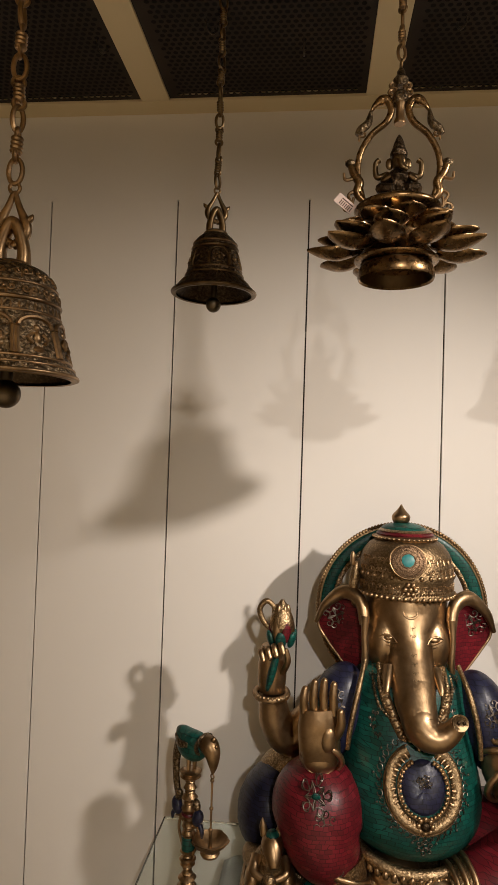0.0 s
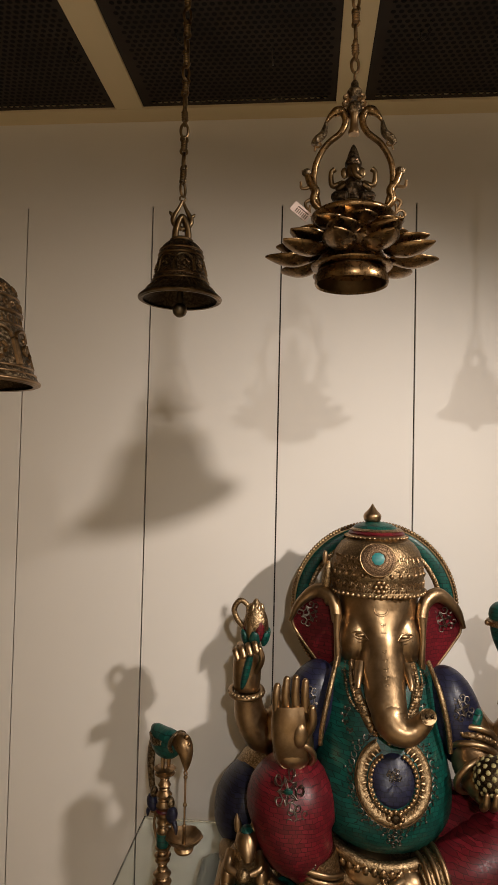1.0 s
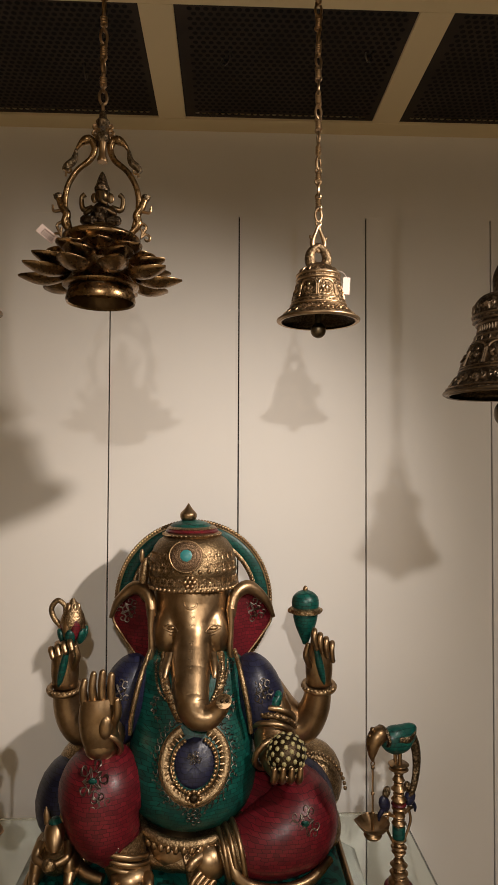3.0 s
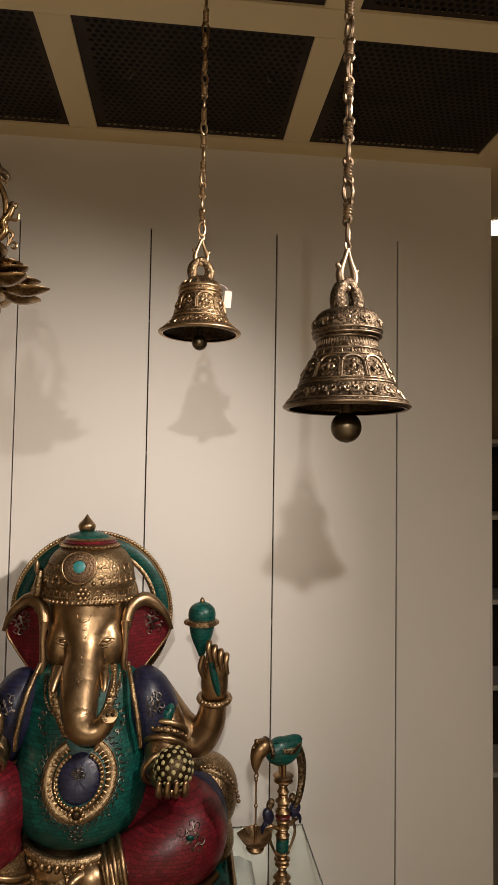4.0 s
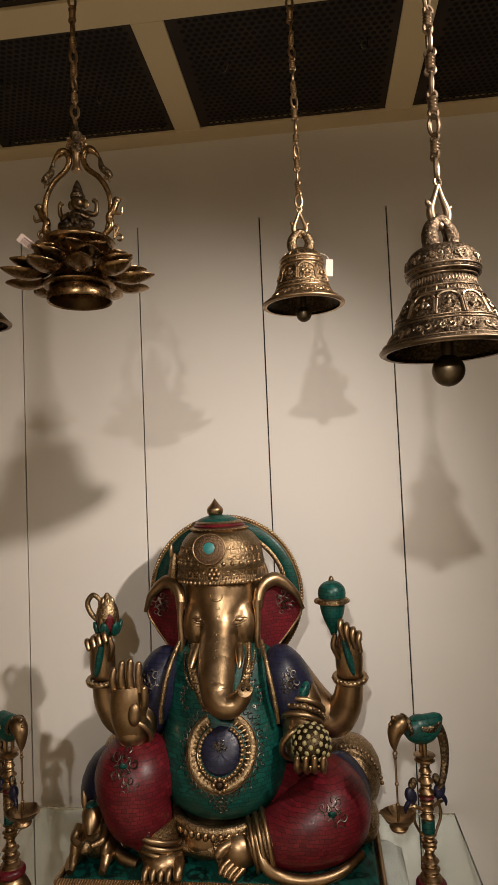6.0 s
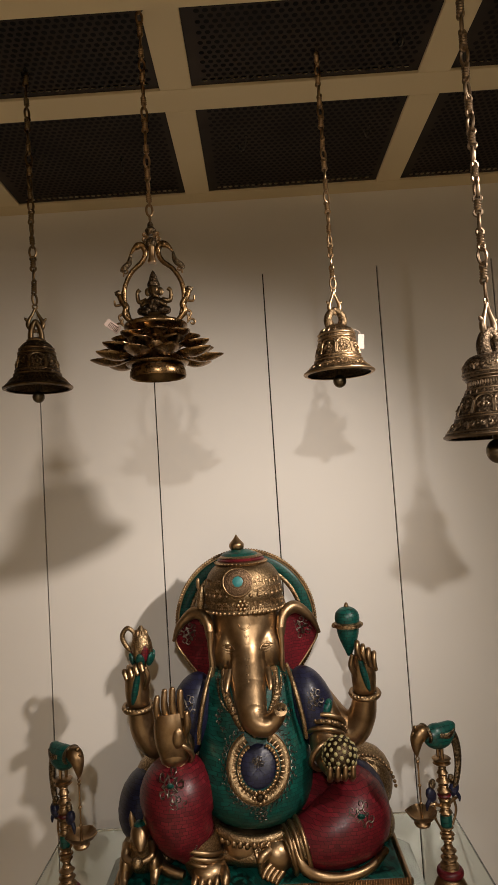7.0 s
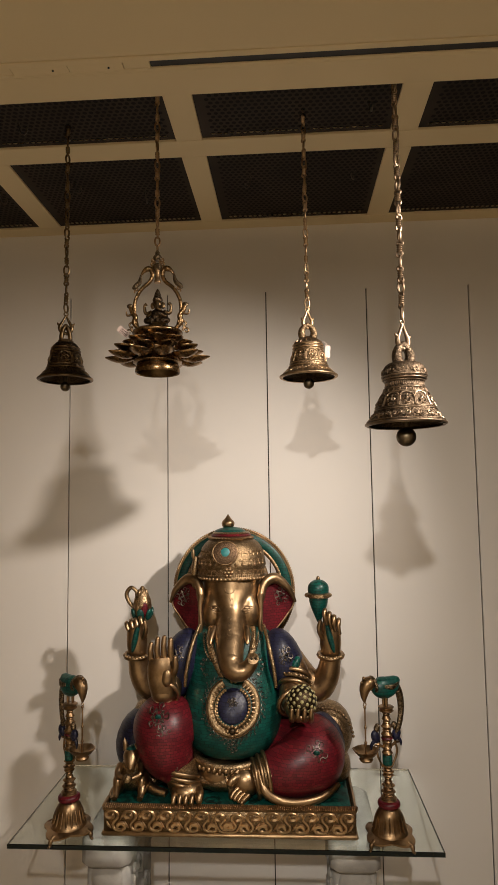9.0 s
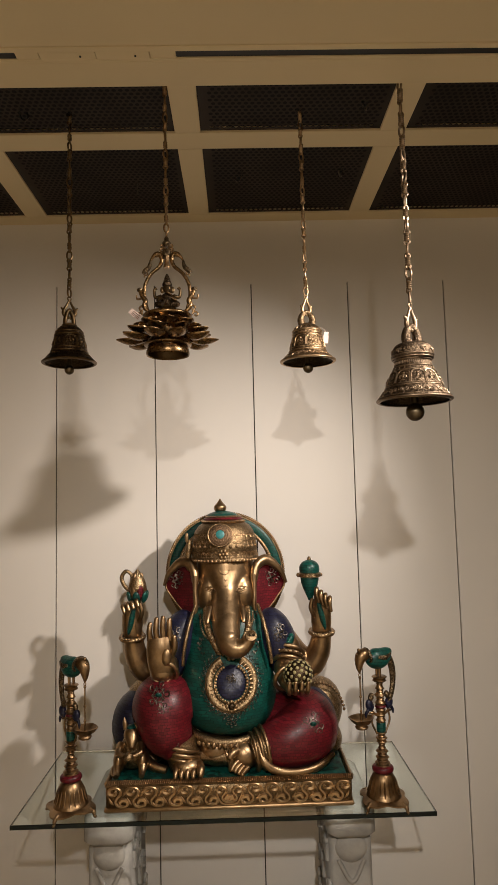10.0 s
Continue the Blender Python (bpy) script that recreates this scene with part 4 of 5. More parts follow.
# front arm raised in blessing
st.tube([(-0.128, 0.015, 0.365, 0.034), (-0.156, -0.012, 0.318, 0.038), (-0.160, -0.060, 0.290, 0.036), (-0.160, -0.092, 0.298, 0.029)], GOLD, seg=18)
st.tube([(-0.160, -0.094, 0.292, 0.028), (-0.162, -0.098, 0.320, 0.034), (-0.164, -0.100, 0.352, 0.034), (-0.166, -0.098, 0.378, 0.029)], GOLD, seg=18, flat=0.55)
fingers([[(-0.188 + 0.0165 * i, -0.100, 0.372), (-0.190 + 0.0165 * i, -0.103, 0.398 + dz * 0.5), (-0.188 + 0.0160 * i, -0.100, 0.418 + dz)] for i, dz in enumerate((-0.008, 0.004, 0.007, 0.002))], GOLD, 0.0082)
fingers([[(-0.136, -0.102, 0.335), (-0.127, -0.112, 0.358), (-0.128, -0.112, 0.380)]], GOLD, 0.0088)
st.ball((-0.148, -0.112, 0.335), (0.014, 0.010, 0.022), GOLD, seg=12, rows=8)
st.ball((-0.160, -0.086, 0.294), (0.031, 0.026, 0.026), GOLD)
st.torus((-0.156, -0.090, 0.296), 0.034, 0.0050, GOLD, (-52, 16, 0), 30, 8)
filigree(st, lambda u, v: (u, -0.1165, v), -0.164, 0.345, 0.007, GOLD_ORN, 0.0009, 3)
# front arm with the sweet
st.tube([(0.128, 0.015, 0.365, 0.034), (0.156, -0.004, 0.322, 0.037), (0.156, -0.040, 0.278, 0.037), (0.160, -0.085, 0.262, 0.029), (0.168, -0.105, 0.258, 0.024)], GOLD, seg=18)
for k in range(3):
    st.torus((0.158 - 0.001 * k, -0.018 - 0.008 * k, 0.316 - 0.011 * k), 0.0385 - 0.0006 * k, 0.0058, FRIEZE if k == 1 else GOLD, (-38, 12, 0), 34, 8)
for k in range(22):
    a = 2 * math.pi * k / 22
    st.ball(Vector((0.157, -0.026, 0.305)) + Euler((radians(-38), radians(12), 0)).to_matrix() @ Vector((0.0435 * math.cos(a), 0.0435 * math.sin(a), 0)), 0.0034, GOLD, seg=7, rows=5)
st.torus((0.150, -0.070, 0.268), 0.034, 0.006, GOLD, (-65, 0, 25), 26, 8)
st.ball((0.174, -0.112, 0.284), 0.0350, FIELD, seg=28, rows=18)
for i in range(92):
    zz = 1 - 2 * (i + 0.5) / 92
    a = i * 2.39996
    rr = math.sqrt(1 - zz * zz)
    if zz > -0.5:
        st.ball((0.174 + 0.0325 * rr * math.cos(a), -0.112 + 0.0325 * rr * math.sin(a), 0.284 + 0.0325 * zz), 0.0050, AMBER, seg=7, rows=5)
st.ball((0.172, -0.108, 0.250), (0.030, 0.024, 0.014), GOLD)
fingers([[(0.150 + 0.0145 * i, -0.128, 0.246), (0.149 + 0.0150 * i, -0.146, 0.258), (0.150 + 0.0150 * i, -0.148, 0.274)] for i in range(4)], GOLD, 0.0068)
# raised knee leg
st.tube([(-0.150, 0.050, 0.150, 0.070), (-0.160, -0.030, 0.190, 0.078), (-0.160, -0.070, 0.205, 0.078), (-0.148, -0.090, 0.160, 0.066), (-0.128, -0.093, 0.128, 0.048), (-0.120, -0.094, 0.118, 0.040)], RED, seg=30, per=6)
st.tube([(-0.124, -0.092, 0.126, 0.046), (-0.117, -0.094, 0.112, 0.042), (-0.112, -0.096, 0.096, 0.038), (-0.106, -0.100, 0.080, 0.036)], GOLD_ORN, seg=22)
for k, (z, r) in enumerate(((0.120, 0.047), (0.106, 0.0435), (0.092, 0.042))):
    st.torus((-0.120 + k * 0.005, -0.094, z), r, 0.0052, GOLD, (-12, 14, 0), 30, 8)
st.ball((-0.100, -0.116, 0.084), (0.037, 0.036, 0.024), GOLD)
fingers([[(-0.124 + 0.0135 * i, -0.135, 0.086), (-0.125 + 0.014 * i, -0.150, 0.082), (-0.125 + 0.014 * i, -0.156, 0.074)] for i in range(4)], GOLD, 0.0074)
fingers([[(-0.070, -0.128, 0.088), (-0.066, -0.146, 0.086), (-0.066, -0.154, 0.078)]], GOLD, 0.0115)


def on_knee(u, v):
    dx, dz = (u + 0.160) / 0.079, (v - 0.200) / 0.086
    return (u, -0.070 - 0.080 * math.sqrt(max(0.05, 1 - dx * dx - dz * dz)), v)


filigree(st, on_knee, -0.165, 0.252, 0.016, WIRE, 0.0010, 5)
p = on_knee(-0.165, 0.252)
st.ball(p, (0.008, 0.004, 0.008), TEAL, (30, 0, 0), 12, 8)
filigree(st, on_knee, -0.150, 0.218, 0.011, WIRE, 0.0010, 3)
filigree(st, lambda u, v: (u, -0.141, v), -0.128, 0.138, 0.007, WIRE, 0.0010, 3)
st.ball((-0.250, 0.055, 0.138), (0.062, 0.085, 0.080), BLUE, (0, 12, 0))
st.ball((-0.205, 0.075, 0.185), (0.075, 0.060, 0.065), GOLD_ORN, (0, -20, 0))
st.tube([(-0.225, -0.050, 0.105, 0.010), (-0.190, -0.095, 0.080, 0.012), (-0.150, -0.110, 0.072, 0.010)], GOLD, seg=9)
st.ball((-0.22, -0.01, 0.085), (0.075, 0.08, 0.025), GOLD_ORN)
# folded leg
st.tube([(0.100, 0.020, 0.140, 0.072), (0.180, -0.020, 0.150, 0.080), (0.196, -0.062, 0.142, 0.078), (0.150, -0.086, 0.126, 0.068), (0.100, -0.095, 0.116, 0.050), (0.082, -0.098, 0.113, 0.042)], RED, seg=30, per=6)
st.tube([(0.092, -0.096, 0.114, 0.049), (0.072, -0.102, 0.108, 0.043), (0.056, -0.106, 0.104, 0.038)], GOLD_ORN, seg=20)
for k in range(3):
    st.torus((0.088 - 0.013 * k, -0.098 - 0.003 * k, 0.113 - 0.003 * k), 0.050 - 0.004 * k, 0.0048, GOLD, (0, 80, 12), 30, 8)
st.ball((0.038, -0.112, 0.104), (0.034, 0.030, 0.030), GOLD, (0, 30, 0))
fingers([[(0.028 + 0.006 * i, -0.128, 0.098 - 0.006 * i), (0.014 + 0.007 * i, -0.142, 0.092 - 0.006 * i), (0.008 + 0.008 * i, -0.148, 0.084 - 0.004 * i)] for i in range(4)], GOLD, 0.0072)
fingers([[(0.024, -0.124, 0.118), (0.010, -0.138, 0.116), (0.004, -0.142, 0.110)]], GOLD, 0.0110)
st.tube([(0.070, -0.128, 0.135, 0.007), (0.085, -0.146, 0.098, 0.010), (0.115, -0.146, 0.078, 0.010), (0.165, -0.146, 0.073, 0.009), (0.215, -0.130, 0.078, 0.009), (0.256, -0.095, 0.092, 0.007)], GOLD, seg=10)
st.tube([(0.095, -0.148, 0.088, 0.003), (0.13, -0.151, 0.072, 0.004), (0.185, -0.146, 0.070, 0.004), (0.235, -0.115, 0.074, 0.003)], GOLD_ORN, seg=8)
st.ball((0.235, 0.010, 0.150), (0.045, 0.075, 0.070), BLUE, (0, -15, 0))
st.ball((0.238, 0.070, 0.150), (0.068, 0.072, 0.082), GOLD_ORN, (0, 15, 0))
st.ball((0.262, 0.03, 0.092), (0.034, 0.075, 0.036), GOLD_ORN)
for k in range(14):
    a = math.pi * (0.05 + 0.5 * k / 13)
    st.ball((0.238 + 0.066 * math.cos(a), 0.012, 0.150 + 0.080 * math.sin(a)), 0.0042, GOLD, seg=7, rows=5)


def on_thigh(u, v):
    dx, dz = (u - 0.185) / 0.10, (v - 0.142) / 0.082
    return (u, -0.055 - 0.088 * math.sqrt(max(0.05, 1 - dx * dx - dz * dz)), v)


filigree(st, on_thigh, 0.205, 0.172, 0.016, WIRE, 0.0010, 4)
st.ball(on_thigh(0.205, 0.175), (0.008, 0.004, 0.008), TEAL, (30, 0, 0), 12, 8)
filigree(st, on_thigh, 0.113, 0.132, 0.008, WIRE, 0.0010, 3)
for k in range(len(st.v)):
    st.v[k] = st.v[k] * np.array((1.0, 1.0, 1.018))
single("elephant_deity_statue", st, (0.197, 1.247, TOP), "seated brass elephant-headed statue inlaid with turquoise, red and blue stone", "statue")

# mouse beside the knee, on the plinth
mo = Sculpt()
mo.tube([(0, 0.034, 0.008, 0.020), (0, 0.024, 0.028, 0.036), (0, 0.010, 0.054, 0.031), (0, 0.002, 0.078, 0.019)], GOLD_ORN, seg=20)
mo.tube([(0, 0.008, 0.094, 0.012), (0.002, -0.010, 0.092, 0.019), (0.006, -0.028, 0.079, 0.013), (0.008, -0.039, 0.069, 0.005)], GOLD, seg=16)
for s in (1, -1):
    mo.tube([(s * 0.012, -0.002, 0.102, 0.0075), (s * 0.015, -0.002, 0.117, 0.0060), (s * 0.016, -0.003, 0.130, 0.0010)], GOLD, seg=10)
    mo.ball((0.002 + s * 0.014, -0.018, 0.093), (0.003, 0.004, 0.003), ANTIQUE, seg=8, rows=6)
    mo.ball((s * 0.029, 0.000, 0.027), (0.015, 0.026, 0.027), GOLD, seg=16, rows=12)
    mo.tube([(s * 0.030, -0.016, 0.022, 0.011), (s * 0.030, -0.030, 0.011, 0.0085), (s * 0.030, -0.044, 0.0065, 0.0065)], GOLD, seg=10)
    mo.tube([(s * 0.024, -0.004, 0.066, 0.010), (s * 0.027, -0.026, 0.055, 0.0075), (s * 0.010, -0.037, 0.050, 0.0055)], GOLD, seg=10)
mo.ball((0.002, -0.011, 0.105), (0.012, 0.014, 0.008), TEAL, (25, 0, 0), 14, 8)
mo.ball((0.0, -0.040, 0.049), 0.0115, GOLD_ORN, seg=12, rows=8)
mo.tube([(-0.010, 0.04, 0.008, 0.008), (-0.040, 0.028, 0.007, 0.006), (-0.046, -0.010, 0.006, 0.005), (-0.038, -0.035, 0.004, 0.003)], GOLD, seg=8)
single("mouse_figurine", mo, (-0.040, 1.150, TOP + 0.0675), "small brass mouse figurine with turquoise inlay on the statue plinth", "figurine")


# ---- oil lamps with a parrot ----
def oil_lamp(place, label):
    lamp = thing("oil_lamp", place, label, "oil lamp", "pair of parrot oil lamps")
    sc = Sculpt()
    a = np.linspace(0, 2 * np.pi, 48, endpoint=False)
    rows = []
    for z, k in ((0.016, 0.93), (0.017, 1.0), (0.020, 1.0), (0.024, 0.80), (0.027, 0.5)):
        r = (0.046 + 0.015 * np.abs(np.cos(2 * a)) ** 1.5) * k
        rows.append(np.stack([r * np.cos(a + 0.35), r * np.sin(a + 0.35), 0 * a + z - 0.002 * np.abs(np.cos(2 * a))], -1))
    sc.rings(rows, ANTIQUE)
    plate = part("base_plate", sc, lamp)
    for k in range(4):
        sc = Sculpt()
        b = k * math.pi / 2 + 0.35
        c, s = math.cos(b), math.sin(b)
        sc.tube([(0.050 * c, 0.050 * s, 0.018, 0.006), (0.060 * c, 0.060 * s, 0.013, 0.005), (0.061 * c, 0.061 * s, 0.006, 0.0035), (0.066 * c, 0.066 * s, 0.003, 0.003)], ANTIQUE, seg=8)
        part("foot", sc, lamp)
    sc = Sculpt()
    sc.lathe([(0.040, 0.022), (0.038, 0.027), (0.034, 0.033), (0.031, 0.045), (0.028, 0.060), (0.022, 0.070), (0.018, 0.074)], ANTIQUE, (0, 0, 0), 36, 2)
    for k in range(18):
        c, s = math.cos(k * math.pi / 9), math.sin(k * math.pi / 9)
        sc.tube([(rr * c, rr * s, z, w) for rr, z, w in ((0.0372, 0.029, 0.0009), (0.0330, 0.038, 0.0022), (0.0300, 0.050, 0.0022), (0.0262, 0.062, 0.0010))], ANTIQUE, seg=6, per=3)
    part("bell_foot", sc, lamp)
    sc = Sculpt()
    sc.lathe([(0.018, 0.073), (0.023, 0.076), (0.0245, 0.081), (0.023, 0.086), (0.018, 0.089)], RED, (0, 0, 0), 30, 2)
    part("red_band", sc, lamp, "red stone inlaid ring")
    sc = Sculpt()
    prof = [(0.019, 0.088)]
    for z, r in ((0.094, 0.017), (0.100, 0.013), (0.106, 0.0155), (0.112, 0.011), (0.119, 0.0145), (0.126, 0.009), (0.134, 0.008), (0.140, 0.012), (0.148, 0.0135), (0.152, 0.009), (0.160, 0.0125)):
        prof += [(r * 0.82, z - 0.0022), (r, z), (r * 0.82, z + 0.0022)]
    sc.lathe(prof, ANTIQUE, (0, 0, 0), 24)
    part("lower_stem", sc, lamp)
    sc = Sculpt()
    sc.lathe([(0.0095, 0.161), (0.0105, 0.164), (0.0105, 0.182), (0.0095, 0.184)], TEAL, (0, 0, 0), 20)
    part("turquoise_band", sc, lamp, "turquoise inlaid collar")
    sc = Sculpt()
    prof = [(0.010, 0.183)]
    for z, r in ((0.187, 0.012), (0.195, 0.0095), (0.199, 0.011), (0.211, 0.0118), (0.226, 0.013), (0.235, 0.0095), (0.243, 0.013), (0.252, 0.0085), (0.258, 0.0105), (0.268, 0.008), (0.276, 0.0165), (0.284, 0.0175)):
        prof += [(r * 0.84, z - 0.002), (r, z), (r * 0.84, z + 0.002)]
    sc.lathe(prof, ANTIQUE, (0, 0, 0), 24)
    part("upper_stem", sc, lamp)
    sc = Sculpt()
    sc.lathe([(0.0112, 0.2155), (0.0128, 0.218), (0.0112, 0.2205)], RED, (0, 0, 0), 20)
    part("red_collar", sc, lamp, "red inlaid collar")
    for s in (1, -1):
        sc = Sculpt()
        sc.ball((s * 0.026, 0.004, 0.222), (0.010, 0.008, 0.014), BLUE, (0, s * 20, 0), 14, 9)
        sc.ball((s * 0.022, 0.004, 0.240), (0.007, 0.006, 0.010), ANTIQUE_ORN, (0, s * -20, 0), 12, 8)
        sc.tube([(s * 0.010, 0, 0.200, 0.003), (s * 0.022, 0, 0.206, 0.0032), (s * 0.030, 0.002, 0.205, 0.002)], ANTIQUE, seg=7)
        sc.tube([(s * 0.030, 0.003, 0.214, 0.004), (s * 0.036, 0.004, 0.205, 0.0035), (s * 0.037, 0.004, 0.196, 0.0015)], BLUE, seg=8)
        sc.tube([(s * 0.020, 0, 0.210, 0.0022), (s * 0.024, 0, 0.185, 0.0024), (s * 0.012, 0, 0.158, 0.002)], ANTIQUE, seg=7)
        part("side_bird", sc, lamp, "tiny bird with blue inlay")
    sc = Sculpt()
    sc.tube([(-0.032, 0, 0.332, 0.010), (-0.018, 0, 0.328, 0.021), (0.0, 0, 0.325, 0.0235), (0.014, 0, 0.330, 0.020), (0.026, 0, 0.337, 0.013), (0.034, 0, 0.341, 0.005)], TEAL, seg=20, flat=0.85)
    body = part("parrot_body", sc, lamp, "turquoise inlaid parrot body")
    sc = Sculpt()
    sc.tube([(-0.026, 0, 0.336, 0.010), (-0.040, 0, 0.338, 0.0145), (-0.050, 0, 0.328, 0.0125), (-0.053, 0, 0.310, 0.007), (-0.052, 0, 0.298, 0.002)], ANTIQUE, seg=16)
    sc.ball((-0.052, 0.0, 0.349), 0.0045, ANTIQUE, seg=8, rows=6)
    sc.ball((-0.058, 0.0, 0.340), 0.0032, ANTIQUE, seg=8, rows=6)
    for s in (1, -1):
        sc.ball((-0.047, s * 0.011, 0.336), 0.003, DARK_BRONZE, seg=8, rows=6)
    part("head", sc, body, "brass parrot head")
    sc = Sculpt()
    sc.torus((-0.030, 0, 0.335), 0.0155, 0.0035, ANTIQUE_ORN, (0, 78, 0), 22, 7)
    part("collar", sc, body)
    sc = Sculpt()
    for s in (1, -1):
        sc = Sculpt()
        sc.tube([(-0.012, s * 0.018, 0.332, 0.004), (0.008, s * 0.019, 0.330, 0.006), (0.026, s * 0.012, 0.336, 0.003)], ANTIQUE_ORN, seg=8, flat=0.5)
        part("wing", sc, body)
    sc = Sculpt()
    sc.tube([(0.020, 0, 0.334, 0.008), (0.031, 0, 0.318, 0.0085), (0.037, 0, 0.292, 0.0080), (0.036, 0, 0.262, 0.0068), (0.029, 0, 0.236, 0.006), (0.021, 0, 0.222, 0.003)], ANTIQUE_ORN, seg=12, flat=0.7)
    part("tail", sc, body, "long curved brass tail")
    sc = Sculpt()
    for s in (1, -1):
        sc.tube([(-0.002, s * 0.006, 0.308, 0.004), (-0.002, s * 0.006, 0.284, 0.003)], ANTIQUE, seg=7)
    part("leg", sc, body)
    sc = Sculpt()
    sc.torus((-0.052, 0, 0.294), 0.0035, 0.0012, ANTIQUE, (90, 0, 0), 14, 6)
    sc.tube([(-0.052, 0, 0.290, 0.0020), (-0.052, 0, 0.262, 0.0016), (-0.052, 0, 0.246, 0.0018), (-0.052, 0, 0.212, 0.0016)], ANTIQUE, seg=7)
    for z in (0.288, 0.246, 0.214):
        sc.ball((-0.052, 0, z), 0.0034, ANTIQUE, seg=9, rows=6)
    rod = part("hanging_rod", sc, lamp)
    sc = Sculpt()
    a = np.linspace(0, 2 * np.pi, 40, endpoint=False)
    rows = []
    for z, r in ((0.176, 0.013), (0.180, 0.015), (0.184, 0.012), (0.190, 0.020), (0.200, 0.0275), (0.2005, 0.0255), (0.192, 0.017), (0.188, 0.004)):
        k = 1 + 0.10 * np.maximum(0, np.cos(5 * a)) * (r > 0.016)
        rows.append(np.stack([-0.052 + r * k * np.cos(a), r * k * np.sin(a), 0 * a + z], -1))
    sc.rings(rows, ANTIQUE)
    sc.tube([(-0.052, 0, 0.188, 0.003), (-0.052, 0, 0.212, 0.0022)], ANTIQUE, seg=8)
    part("oil_bowl", sc, rod, "small five-spouted brass oil bowl")
    return lamp


oil_lamp(pose(0.560, 1.086, TOP, 0, 0, 22) @ Matrix.Scale(1.03, 4), "brass parrot oil lamp with turquoise inlay, standing on glass")
oil_lamp(pose(-0.172, 1.092, TOP, 0, 0, 140) @ Matrix.Scale(1.03, 4), "brass parrot oil lamp with turquoise inlay, turned towards the statue")


# ---- hanging bells ----
def link_meshes(metal_mat, size):
    """An open oval link and a coiled rod link with an eye at each end."""
    o = Sculpt()
    o.torus((0, 0, 0), 0.0044 * size, 0.0017 * size, metal_mat, (90, 0, 0), 22, 7, 1.85)
    r = Sculpt()
    r.torus((0, 0, 0.0072 * size), 0.0036 * size, 0.0016 * size, metal_mat, (0, 90, 0), 14, 6)
    r.torus((0, 0, -0.0072 * size), 0.0036 * size, 0.0016 * size, metal_mat, (0, 90, 0), 14, 6)
    r.tube([(0, 0, -0.005 * size), (0, 0, 0), (0, 0, 0.005 * size)], metal_mat, 0.0022 * size, seg=8, per=2)
    for k in range(4):
        r.torus((0, 0, (-0.0042 + 0.0028 * k) * size), 0.0025 * size, 0.0017 * size, metal_mat, (6, 0, 0), 12, 6)
    return o.mesh("oval_link"), r.mesh("rod_link")


def chain(parent, z0, z1, metal_mat, size=1.0, sway=0.0):
    """Alternate oval and rod links from z0 up to z1, in the parent's space."""
    oval, rod = link_meshes(metal_mat, size)
    z, k = z0, 0
    rnd = random.Random(round(z0 * 1000))
    while z < z1:
        turn = rnd.uniform(-25, 25) + (20 if k % 4 < 2 else 75)
        part("chain_link", rod if k % 2 else oval, parent, at=pose(sway * (z - z0), 0, z + 0.0085 * size, rnd.uniform(-4, 4), rnd.uniform(-4, 4), turn))
        z += 0.0172 * size
        k += 1


def ceiling_hook(parent, z, x=0.0):
    sc = Sculpt()
    sc.tube([(x, 0, z + 0.045), (x, 0, z + 0.02), (x + 0.006, 0, z + 0.006), (x, 0, z), (x - 0.006, 0, z + 0.004), (x - 0.007, 0, z + 0.012)], STEEL, 0.0016, seg=7)
    part("ceiling_hook", sc, parent, "bent steel wire hook")


